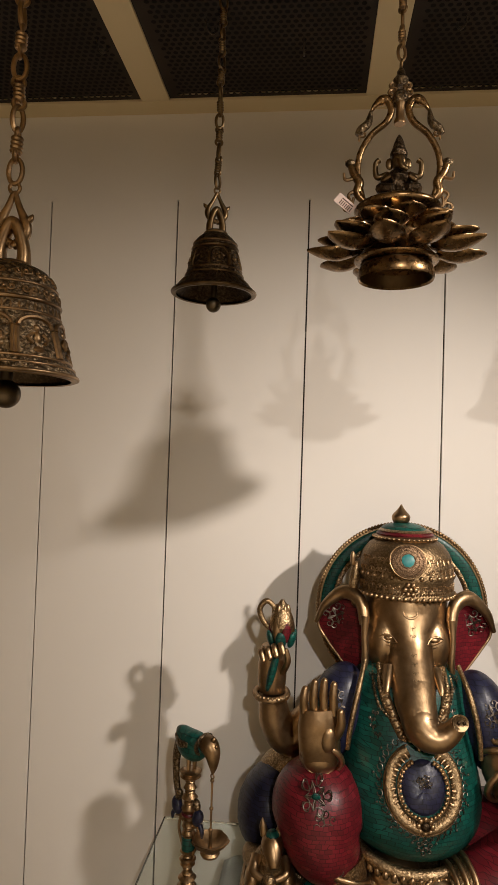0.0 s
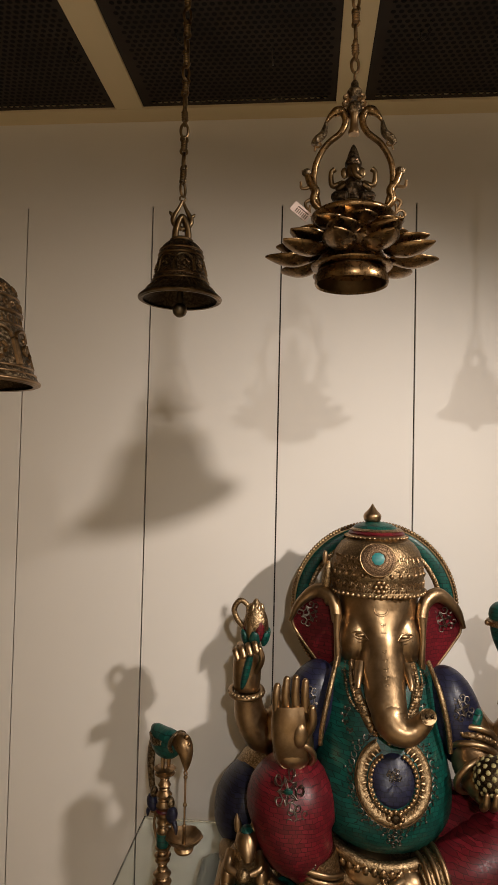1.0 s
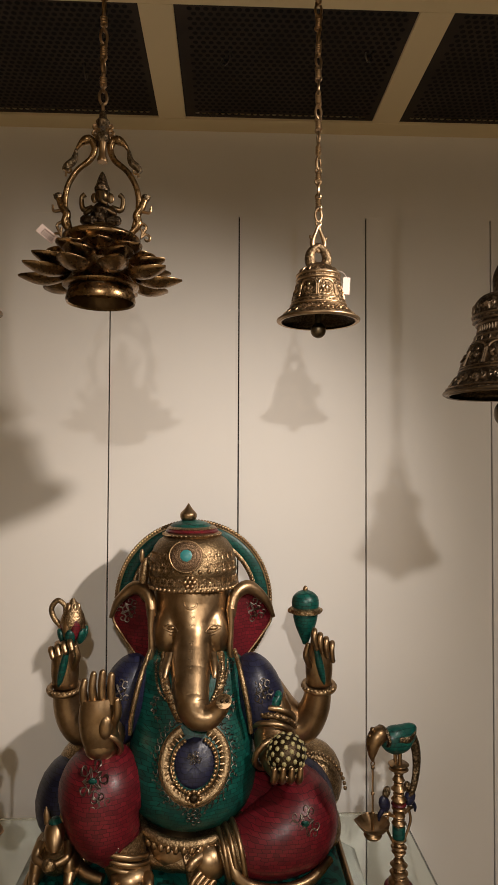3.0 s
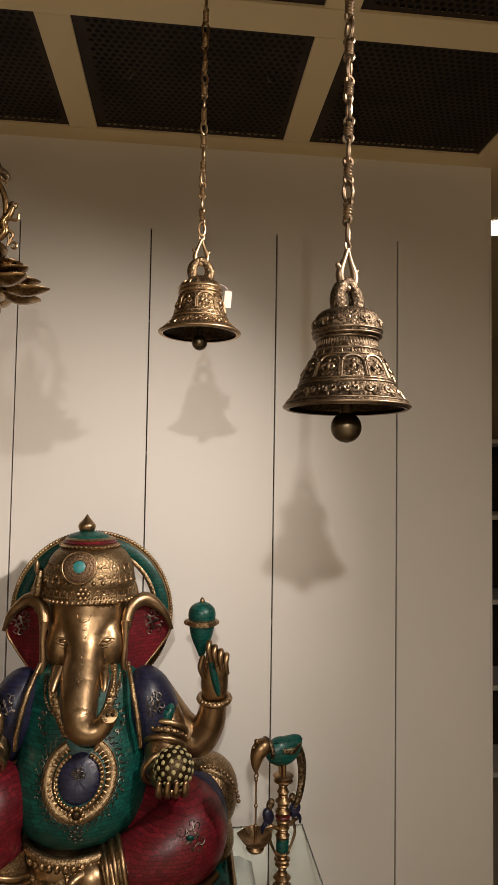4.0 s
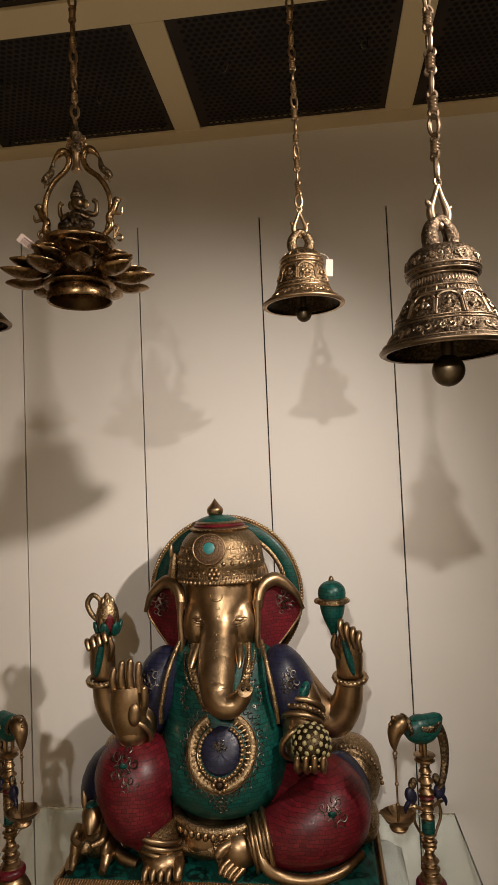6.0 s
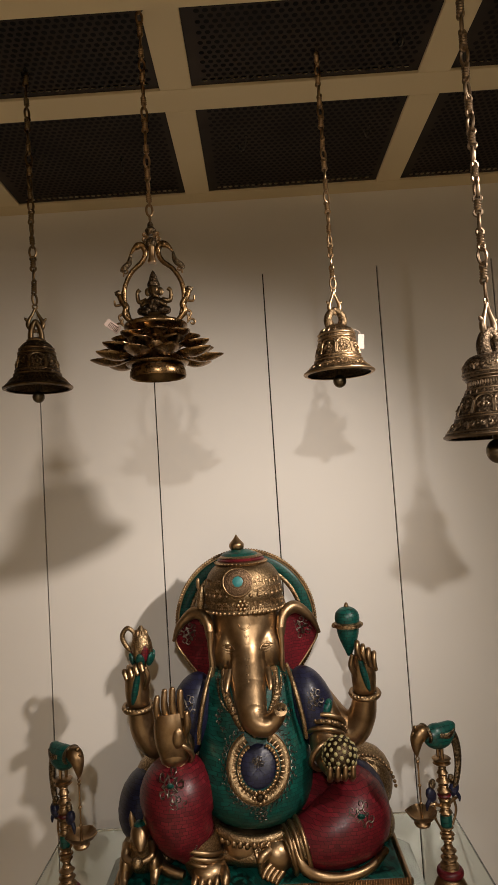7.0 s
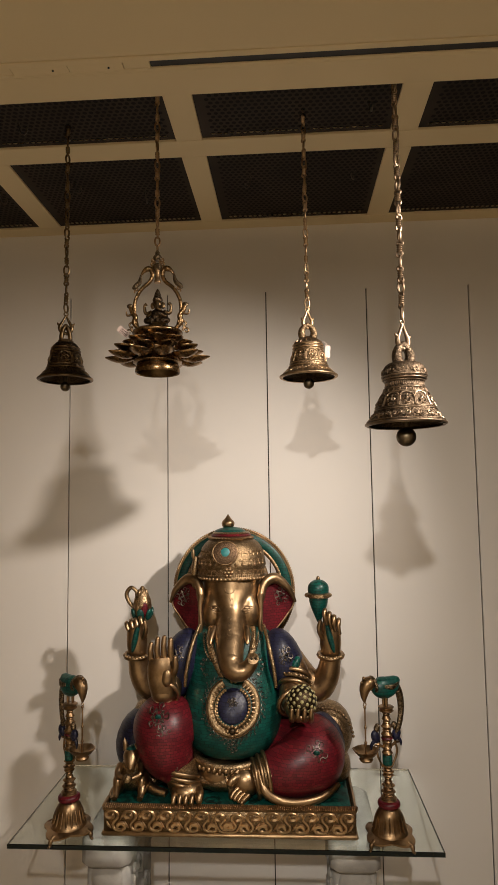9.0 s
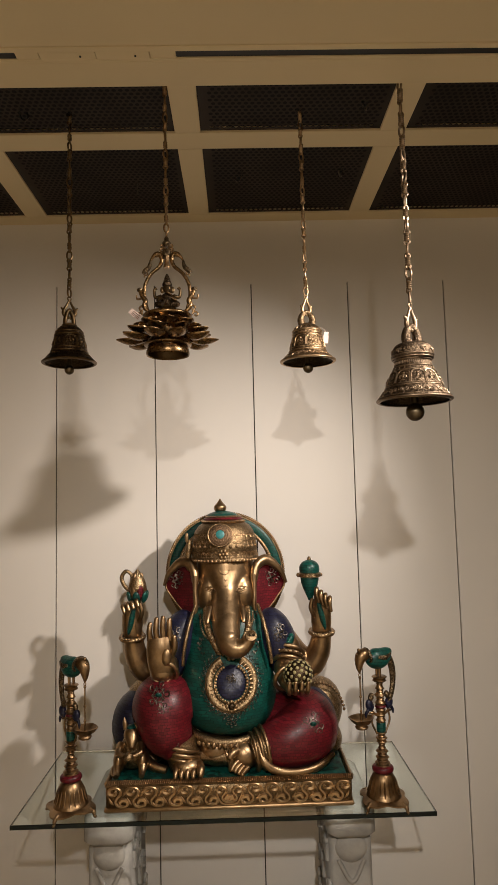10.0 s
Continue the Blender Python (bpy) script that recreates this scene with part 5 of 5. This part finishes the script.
def bell(place, label, profile, mats, bands, figures, loop, chain_mat, size, top, clapper, yoke, turn=0.0, mat_chain_size=1.0):
    """profile: (radius, height) rows from the rim up; place is the middle of the rim."""
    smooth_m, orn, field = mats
    b = thing("hanging_bell", pose(*place, 0, 0, turn), label, "bell", "bells hung on chains")
    sc = Sculpt()
    q = smooth_path(profile, 4)
    # the bell's inner skin takes the dark brass, its shade put into the colour
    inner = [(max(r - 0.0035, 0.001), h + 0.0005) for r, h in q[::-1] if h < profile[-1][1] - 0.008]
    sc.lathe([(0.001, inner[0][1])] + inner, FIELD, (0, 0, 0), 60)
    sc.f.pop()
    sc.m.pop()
    sc.lathe([tuple(inner[-1])] + [tuple(p) for p in q[:3]], smooth_m, (0, 0, 0), 72)
    del sc.f[-2], sc.m[-2]
    sc.f.pop()
    sc.m.pop()
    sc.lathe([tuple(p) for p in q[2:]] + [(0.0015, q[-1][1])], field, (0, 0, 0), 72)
    del sc.f[-2], sc.m[-2]
    body = part("body", sc, b)

    def surf(u, h, out=0.0):
        r = float(np.interp(h, q[:, 1], q[:, 0])) + out
        return (r * math.cos(u), r * math.sin(u), h)

    for h, thick in bands:
        sc = Sculpt()
        r = float(np.interp(h, q[:, 1], q[:, 0]))
        sc.torus((0, 0, h), r, thick, orn, (0, 0, 0), 72, 8)
        part("moulding", sc, body)
    sc = Sculpt()
    for kind, h, n, s in figures:
        r = float(np.interp(h, q[:, 1], q[:, 0]))
        for k in range(n):
            u = 2 * math.pi * k / n
            if kind == "scroll":
                for f in (1, -1):
                    sc.tube([surf(u + f * x / r, h + y, 0.0004) for x, y in curl(1.15, s, 1, 9)], orn, s * 0.20, seg=6, per=2)
                sc.ball(surf(u + math.pi / n, h, -s * 0.16), s * 0.28, orn, seg=7, rows=5)
            elif kind == "leaf":
                sc.tube([(*surf(u, h + s, 0.0002), s * 0.12), (*surf(u, h, -s * 0.15), s * 0.42), (*surf(u, h - s, 0.0002), s * 0.10)], orn, seg=6, per=3)
            elif kind == "arch":
                w = math.pi / n
                for e in (-1, 1):
                    sc.tube([(*surf(u + e * w * 0.92, h - s, 0.0005), s * 0.13), (*surf(u + e * w * 0.92, h + s * 0.35, 0.0005), s * 0.13)], orn, seg=6, per=2)
                    sc.ball(surf(u + e * w * 0.92, h + s * 0.42, -s * 0.08), (s * 0.18, s * 0.18, s * 0.09), orn, seg=7, rows=5)
                sc.tube([surf(u + w * 0.85 * math.cos(a), h + s * 0.45 + s * 0.5 * math.sin(a), 0.0006) for a in np.linspace(0, math.pi, 9)], orn, s * 0.11, seg=6, per=2)
                sc.ball(surf(u, h + s * 0.38, -s * 0.07), (s * 0.19, s * 0.19, s * 0.22), orn, seg=9, rows=7)
                sc.ball(surf(u, h - s * 0.15, -s * 0.16), (s * 0.28, s * 0.28, s * 0.40), orn, seg=9, rows=7)
                sc.ball(surf(u, h - s * 0.72, -s * 0.32), (s * 0.46, s * 0.46, s * 0.24), orn, seg=9, rows=7)
                for e in (-1, 1):
                    sc.tube([surf(u + e * 0.24 * s / r, h + s * 0.1, 0.0012), surf(u + e * 0.52 * s / r, h - s * 0.15, 0.0010), surf(u + e * 0.30 * s / r, h - s * 0.40, 0.0018)], orn, s * 0.10, seg=6, per=2)
    part("relief", sc, body, "raised figures, arches and scrollwork")
    ht = profile[-1][1]
    sc = Sculpt()
    if loop == "ring":
        sc.tube([(-0.010 * size, 0, ht - 0.005, 0.0090 * size), (-0.0145 * size, 0, ht + 0.009 * size, 0.0082 * size), (-0.0105 * size, 0, ht + 0.021 * size, 0.0070 * size), (0, 0, ht + 0.029 * size, 0.0056 * size), (0.0105 * size, 0, ht + 0.021 * size, 0.0070 * size), (0.0145 * size, 0, ht + 0.009 * size, 0.0082 * size), (0.010 * size, 0, ht - 0.005, 0.0090 * size)], field, seg=12)
        hook_z = ht + 0.023 * size
    else:
        sc.tube([(-0.009 * size, 0, ht - 0.003, 0.0055 * size), (-0.009 * size, 0, ht + 0.012 * size, 0.0050 * size), (-0.005 * size, 0, ht + 0.027 * size, 0.0050 * size), (0, 0, ht + 0.034 * size, 0.0048 * size), (0.005 * size, 0, ht + 0.027 * size, 0.0050 * size), (0.009 * size, 0, ht + 0.012 * size, 0.0050 * size), (0.009 * size, 0, ht - 0.003, 0.0055 * size)], orn, seg=12, flat=1.5)
        sc.lathe([(0.016 * size, ht - 0.003), (0.017 * size, ht), (0.013 * size, ht + 0.003)], orn, (0, 0, 0), 24)
        hook_z = ht + 0.018 * size
    part("crown_loop", sc, b)
    sc = Sculpt()
    y = yoke * size
    for s in (1, -1):
        sc.tube([(0, s * 0.0015, hook_z - 0.002 * size, 0.0036 * size), (s * 0.0100 * y / size * 1.0, 0, hook_z + 0.004 * size, 0.0042 * size), (s * 0.0125 * y / size, 0, hook_z + 0.014 * size, 0.0042 * size), (s * 0.0055 * y / size, 0, hook_z + 0.028 * size, 0.0027 * size), (0, 0, hook_z + 0.040 * size, 0.0024 * size)], chain_mat, seg=9)
        sc.tube([(s * 0.0120 * y / size, 0, hook_z + 0.016 * size, 0.0030 * size), (s * 0.0165 * y / size, 0, hook_z + 0.020 * size, 0.0026 * size), (s * 0.0185 * y / size, 0, hook_z + 0.023 * size, 0.0008 * size)], chain_mat, seg=8)
    sc.torus((0, 0, hook_z + 0.043 * size), 0.0040 * size, 0.0015 * size, chain_mat, (90, 0, 0), 16, 7)
    part("yoke_hook", sc, b, "forked hook")
    sc = Sculpt()
    sc.tube([(0, 0, 0.045 * size), (0, 0, 0.02 * size), (0, 0, clapper[1])], CLAPPER, clapper[0] * 0.42, seg=12, per=2)
    sc.ball((0, 0, clapper[1]), clapper[0], CLAPPER, seg=24, rows=16)
    part("clapper", sc, b)
    chain(b, hook_z + 0.046 * size, top - place[2] - 0.01, chain_mat, mat_chain_size)
    ceiling_hook(b, top - place[2] - 0.012)
    return b


PLATE_Z = CEIL_Z + 0.006
# dark small bell
bell((-0.134, 0.930, 1.766), "small dark bronze temple bell with arched relief, on a chain",
     [(0.0565, 0.0), (0.0580, 0.003), (0.0565, 0.007), (0.0490, 0.014), (0.0415, 0.023), (0.0375, 0.035), (0.0338, 0.050), (0.0310, 0.062), (0.0305, 0.067), (0.0277, 0.076), (0.0195, 0.084), (0.0110, 0.088)],
     (DARK_BRONZE, DARK_BRONZE, DARK_ORN), ((0.003, 0.0022), (0.026, 0.0016), (0.033, 0.0012), (0.064, 0.0026), (0.071, 0.0020)),
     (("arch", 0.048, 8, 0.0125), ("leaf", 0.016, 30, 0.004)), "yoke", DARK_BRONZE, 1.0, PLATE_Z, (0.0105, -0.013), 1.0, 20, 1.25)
# bright small bell
b2 = bell((0.397, 0.930, 1.7585), "small bright brass temple bell with arched figures, on a chain",
          [(0.0590, 0.0), (0.0605, 0.003), (0.0585, 0.007), (0.0500, 0.013), (0.0430, 0.021), (0.0390, 0.032), (0.0345, 0.048), (0.0315, 0.060), (0.0320, 0.066), (0.0300, 0.075), (0.0220, 0.082), (0.0130, 0.088)],
          (BELL_BRASS, BELL_BRASS, BRIGHT_ORN), ((0.003, 0.0022), (0.024, 0.0016), (0.030, 0.0012), (0.063, 0.0024), (0.070, 0.0022)),
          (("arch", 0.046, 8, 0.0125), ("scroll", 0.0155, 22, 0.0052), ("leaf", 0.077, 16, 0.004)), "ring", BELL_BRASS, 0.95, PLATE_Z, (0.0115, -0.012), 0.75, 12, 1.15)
sc = Sculpt()
sc.box((0.0, -0.0004, -0.026), (0.011, 0.0004, 0.0), TAG, 0.0002)
sc.tube([(0.005, 0, 0.0), (0.0, 0, 0.006), (-0.008, 0, 0.009)], TAG, 0.0004, seg=5)
part("price_tag", sc, b2, "pale paper price tag", smooth=False, at=pose(0.0345, -0.014, 0.068, 0, 4, -10))
# big grey bell
bell((0.537, 0.594, 1.6145), "large grey-gold brass bell with figure frieze, on heavy chain",
     [(0.0608, 0.0), (0.0622, 0.0025), (0.0617, 0.006), (0.0555, 0.012), (0.0490, 0.023), (0.0437, 0.036), (0.0375, 0.048), (0.0325, 0.059), (0.0300, 0.066), (0.0315, 0.071), (0.0350, 0.075), (0.0350, 0.083), (0.0325, 0.092), (0.0260, 0.099), (0.0150, 0.102)],
     (PEWTER, PEWTER, PEWTER_ORN), ((0.003, 0.0018), (0.0075, 0.0010), (0.0245, 0.0011), (0.0275, 0.0009), (0.052, 0.0010), (0.0585, 0.0012), (0.0705, 0.0013), (0.074, 0.0011), (0.0785, 0.0010)),
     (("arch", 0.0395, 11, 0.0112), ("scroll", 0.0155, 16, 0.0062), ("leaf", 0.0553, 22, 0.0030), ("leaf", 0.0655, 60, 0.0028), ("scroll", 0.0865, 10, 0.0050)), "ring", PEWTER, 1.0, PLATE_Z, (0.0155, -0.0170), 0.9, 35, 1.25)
# big dark-gold bell
bell((-0.283, 0.636, 1.607), "large antique brass bell covered in relief, on a heavy chain",
     [(0.0640, 0.0), (0.0660, 0.003), (0.0645, 0.008), (0.0590, 0.018), (0.0535, 0.035), (0.0490, 0.055), (0.0465, 0.068), (0.0470, 0.073), (0.0440, 0.086), (0.0400, 0.096), (0.0320, 0.105), (0.0180, 0.110)],
     (ANTIQUE, ANTIQUE, ANTIQUE_ORN), ((0.003, 0.0022), (0.0105, 0.0012), (0.0165, 0.0014), (0.059, 0.0014), (0.071, 0.0022), (0.086, 0.0014)),
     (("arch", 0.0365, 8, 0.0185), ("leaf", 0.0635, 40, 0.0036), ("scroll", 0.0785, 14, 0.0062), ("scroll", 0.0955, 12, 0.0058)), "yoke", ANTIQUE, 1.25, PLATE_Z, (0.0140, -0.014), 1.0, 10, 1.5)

# ---- hanging lotus lamp ----
lotus = thing("hanging_lotus_lamp", (0.100, 0.788, 1.745), "brass lotus lamp with a seated figurine inside an arched bracket", "oil lamp")
sc = Sculpt()
sc.lathe([(0.0405, 0.005), (0.0425, 0.003), (0.0435, 0.006), (0.0425, 0.013), (0.0400, 0.019), (0.0300, 0.022)], LOTUS_METAL, (0, 0, 0), 48)
del sc.f[-2:], sc.m[-2:]
# cavity in darker bronze, so that its shade sits in the metal colour
sc.lathe([(0.001, 0.058), (0.030, 0.057), (0.038, 0.024), (0.0405, 0.005)], DARK_BRONZE, (0, 0, 0), 48)
del sc.f[-1], sc.m[-1]
part("drum", sc, lotus, "round brass drum open below")
sc = Sculpt()
sc.lathe([(0.040, 0.021), (0.045, 0.022), (0.048, 0.025), (0.042, 0.030), (0.034, 0.044), (0.033, 0.062), (0.036, 0.072), (0.047, 0.079), (0.049, 0.084), (0.044, 0.088), (0.030, 0.091), (0.001, 0.092)], LOTUS_METAL, (0, 0, 0), 48, 2)
del sc.f[-2], sc.m[-2]
part("core", sc, lotus)


def petal(length, width):
    """A hollow spoon-shaped petal pointing along +x."""
    sc = Sculpt()
    up, low = [], []
    us = np.linspace(0, 1, 11)
    vs = np.linspace(-1, 1, 9)
    verts, faces = [], []
    for lay in (0, 1):
        for u in us:
            w = width * (math.sin(math.pi * min(1, u * 0.86 + 0.12)) ** 0.75 if u < 0.999 else 0.03)
            for v in vs:
                depth = 0.50 * width * (1 - v * v) * math.sin(math.pi * min(1, u * 0.9 + 0.08))
                verts.append((length * u, w * v, 0.07 * length * u * u - depth + (0.0016 if lay == 0 else 0)))
    n, m = len(us), len(vs)
    for lay in (0, 1):
        o = lay * n * m
        for i in range(n - 1):
            for j in range(m - 1):
                f = (o + i * m + j, o + (i + 1) * m + j, o + (i + 1) * m + j + 1, o + i * m + j + 1)
                faces.append(f if lay == 0 else f[::-1])
    o = n * m
    for i in range(n - 1):
        faces += [(i * m, o + i * m, o + (i + 1) * m, (i + 1) * m), ((i + 1) * m + m - 1, o + (i + 1) * m + m - 1, o + i * m + m - 1, i * m + m - 1)]
    sc.add(verts, faces, LOTUS_METAL)
    return sc.mesh("petal")


for n, length, width, r0, z, tilt, off in ((10, 0.058, 0.0185, 0.044, 0.034, -3, 0.1), (9, 0.046, 0.0185, 0.044, 0.049, -3, 0.45), (8, 0.036, 0.0190, 0.032, 0.068, -8, 0.15)):
    me = petal(length, width)
    for k in range(n):
        a = 360 * (k + off) / n
        part("petal", me, lotus, at=pose(r0 * math.cos(radians(a)), r0 * math.sin(radians(a)), z, 0, 0, a) @ pose(0, 0, 0, 0, -tilt, 0))
sc = Sculpt()
for s in (1, -1):
    sc.tube([(s * 0.040, 0, 0.098, 0.0034), (s * 0.046, 0, 0.125, 0.0036), (s * 0.044, 0, 0.150, 0.0038), (s * 0.032, 0, 0.172, 0.0038), (s * 0.016, 0, 0.186, 0.0040), (s * 0.010, 0, 0.200, 0.0042), (s * 0.014, 0, 0.212, 0.0050), (s * 0.021, 0, 0.212, 0.0060), (s * 0.028, 0, 0.207, 0.0035), (s * 0.034, 0, 0.198, 0.0015)], LOTUS_METAL, seg=10)
    sc.tube([(s * 0.033, 0, 0.200, 0.002), (s * 0.036, 0, 0.186, 0.0046), (s * 0.044, 0, 0.178, 0.0050), (s * 0.048, 0, 0.172, 0.0036)], ANTIQUE_ORN, seg=9)
    sc.tube([(s * 0.046 + s * x, 0.0, 0.172 + y) for x, y in curl(1.0, 0.007, -1, 8)], ANTIQUE, 0.0014, seg=6, per=2)
sc.ball((0, 0, 0.215), (0.009, 0.007, 0.010), ANTIQUE_ORN)
for s in (1, -1):
    for z, r in ((0.222, 0.008), (0.230, 0.007), (0.213, 0.009)):
        sc.tube([(s * 0.004 + s * x * 1.1, 0.002, z + y) for x, y in curl(1.1, r, 1, 9)], ANTIQUE, 0.0020, seg=6, per=2)
sc.lathe([(0.0065, 0.184), (0.007, 0.187), (0.005, 0.192), (0.0045, 0.204), (0.006, 0.208), (0.004, 0.215)], ANTIQUE, (0, 0, 0), 16)
sc.lathe([(0.006, 0.228), (0.009, 0.236), (0.005, 0.241), (0.0045, 0.246), (0.002, 0.250)], ANTIQUE_ORN, (0, 0, 0), 16)
sc.torus((0, 0, 0.254), 0.0048, 0.0016, ANTIQUE, (90, 0, 90), 16, 7)
part("bracket", sc, lotus, "arched brass bracket with bird heads")
for s in (1, -1):
    sc = Sculpt()
    sc.tube([(s * 0.036, 0, 0.092, 0.004), (s * 0.046, 0, 0.104, 0.0050), (s * 0.044, 0, 0.116, 0.0054), (s * 0.050, 0, 0.126, 0.0050), (s * 0.054, 0, 0.136, 0.0042)], LOTUS_METAL, seg=10)
    sc.ball((s * 0.055, 0, 0.139), (0.006, 0.0045, 0.005), ANTIQUE_ORN, (0, s * 20, 0), 10, 7)
    sc.tube([(s * 0.056, 0, 0.141, 0.002), (s * 0.061, 0, 0.140, 0.0018)], ANTIQUE, seg=6)
    sc.tube([(s * 0.048, 0, 0.122, 0.0024), (s * 0.060, 0, 0.120, 0.002), (s * 0.062, 0, 0.128, 0.0015)], ANTIQUE, seg=7)
    sc.tube([(s * 0.046, 0, 0.108, 0.0026), (s * 0.056, 0, 0.102, 0.002), (s * 0.052, 0, 0.092, 0.0018)], ANTIQUE, seg=7)
    sc.tube([(s * 0.050 + s * x, 0.0, 0.088 - y) for x, y in curl(1.0, 0.011, 1, 9)], ANTIQUE, 0.0018, seg=7, per=2)
    part("leaping_beast", sc, lotus, "small rearing brass beast")
fg = Sculpt()
fg.lathe([(0.022, 0.091), (0.023, 0.094), (0.018, 0.099), (0.017, 0.102)], DARK_BRONZE, (0, 0, 0), 24, squash=0.8)
fg.ball((0, 0.002, 0.116), (0.015, 0.013, 0.017), DARK_ORN)
for s in (1, -1):
    fg.tube([(s * 0.006, -0.004, 0.106, 0.007), (s * 0.020, -0.008, 0.106, 0.0065), (s * 0.008, -0.014, 0.104, 0.005)], DARK_ORN, seg=9)
    fg.tube([(s * 0.012, 0.003, 0.126, 0.0045), (s * 0.024, 0.003, 0.124, 0.0036), (s * 0.026, 0.002, 0.138, 0.003), (s * 0.022, 0.002, 0.143, 0.0036)], DARK_BRONZE, seg=8)
    fg.tube([(s * 0.012, -0.002, 0.124, 0.004), (s * 0.018, -0.010, 0.114, 0.0034), (s * 0.010, -0.014, 0.118, 0.003)], DARK_BRONZE, seg=8)
    fg.ball((s * 0.010, 0.003, 0.139), (0.005, 0.002, 0.007), DARK_BRONZE, seg=9, rows=6)
fg.ball((0, 0, 0.140), (0.009, 0.009, 0.010), DARK_BRONZE)
fg.tube([(0, -0.008, 0.140, 0.0045), (0.002, -0.012, 0.130, 0.0035), (0.009, -0.012, 0.126, 0.0028)], DARK_BRONZE, seg=8)
fg.lathe([(0.0095, 0.146), (0.010, 0.150), (0.0075, 0.156), (0.0055, 0.163), (0.003, 0.169), (0.001, 0.172)], DARK_ORN, (0, 0.001, 0), 18)
part("figurine", fg, lotus, "tiny dark seated figurine")
tg = Sculpt()
tg.box((0.0, -0.0003, -0.006), (0.024, 0.0003, 0.006), TAG, 0.0001)
for k in range(7):
    tg.box((0.006 + 0.0024 * k, -0.0006, -0.0045), (0.0072 + 0.0024 * k, -0.00035, 0.001), INK, 0.0001)
tg.box((0.006, -0.0006, 0.0022), (0.021, -0.00035, 0.0036), INK, 0.0001)
part("price_tag", tg, lotus, "pale paper tag with dark bars", smooth=False, at=pose(-0.070, -0.030, 0.088, 0, 38, 10))
chain(lotus, 0.258, PLATE_Z - 1.745 - 0.01, ANTIQUE, 1.15)
ceiling_hook(lotus, PLATE_Z - 1.745 - 0.012)

# loose wire hooks left in the perforated panels
HOOKS = [(-0.439, 1.246), (-0.213, 1.202), (-0.032, 1.265), (0.265, 1.213), (0.543, 1.204), (0.540, 0.911), (-0.246, 0.923)]
wire = Sculpt()
wire.tube([(0.004, 0, 0.022), (0.0, 0, 0.002), (0.005, 0, -0.016), (0.014, 0, -0.022), (0.020, 0, -0.014), (0.019, 0, -0.006)], STEEL, 0.0015, seg=6)
first = single("wire_hook", wire, pose(HOOKS[0][0], HOOKS[0][1], CEIL_Z + 0.008, 0, 0, 20), "thin bent wire hook caught in a perforated ceiling panel", "hook", "loose ceiling hooks")
for i, (x, y) in enumerate(HOOKS[1:]):
    copy_thing(first, pose(x, y, CEIL_Z + 0.008, 0, 0, 20 + 67 * i))

# next bay, past the end of the wall
down = thing("recessed_downlight", (1.36, 1.86, CEIL_Z - 0.001), "bright round recessed downlight in the tan ceiling", "downlight")
sc = Sculpt()
sc.lathe([(0.070, -0.002), (0.075, -0.003), (0.075, 0.002)], WALL, (0, 0, 0), 28)
part("trim_ring", sc, down)
sc = Sculpt()
sc.lathe([(0.058, -0.006), (0.060, -0.005), (0.060, -0.003)], GLOW, (0, 0, 0), 28)
part("lens", sc, down)
cab = thing("display_cabinet", (2.3, 3.2, 0), "dark open display cabinet with pale shelves in the next bay", "cabinet")
sc = Sculpt()
sc.box((-0.6, 0.15, 0.0), (0.6, 0.18, 1.75), PANEL, 0.004)
part("back", sc, cab, smooth=False)
for x in (-0.6, 0.57):
    sc = Sculpt()
    sc.box((x, -0.17, 0.0), (x + 0.03, 0.149, 1.75), PANEL, 0.004)
    part("side", sc, cab, smooth=False)
for z in (0.08, 0.5, 0.92, 1.34, 1.72):
    sc = Sculpt()
    sc.box((-0.569, -0.17, z), (0.569, 0.149, z + 0.025), WALL, 0.003)
    part("shelf", sc, cab, smooth=False)
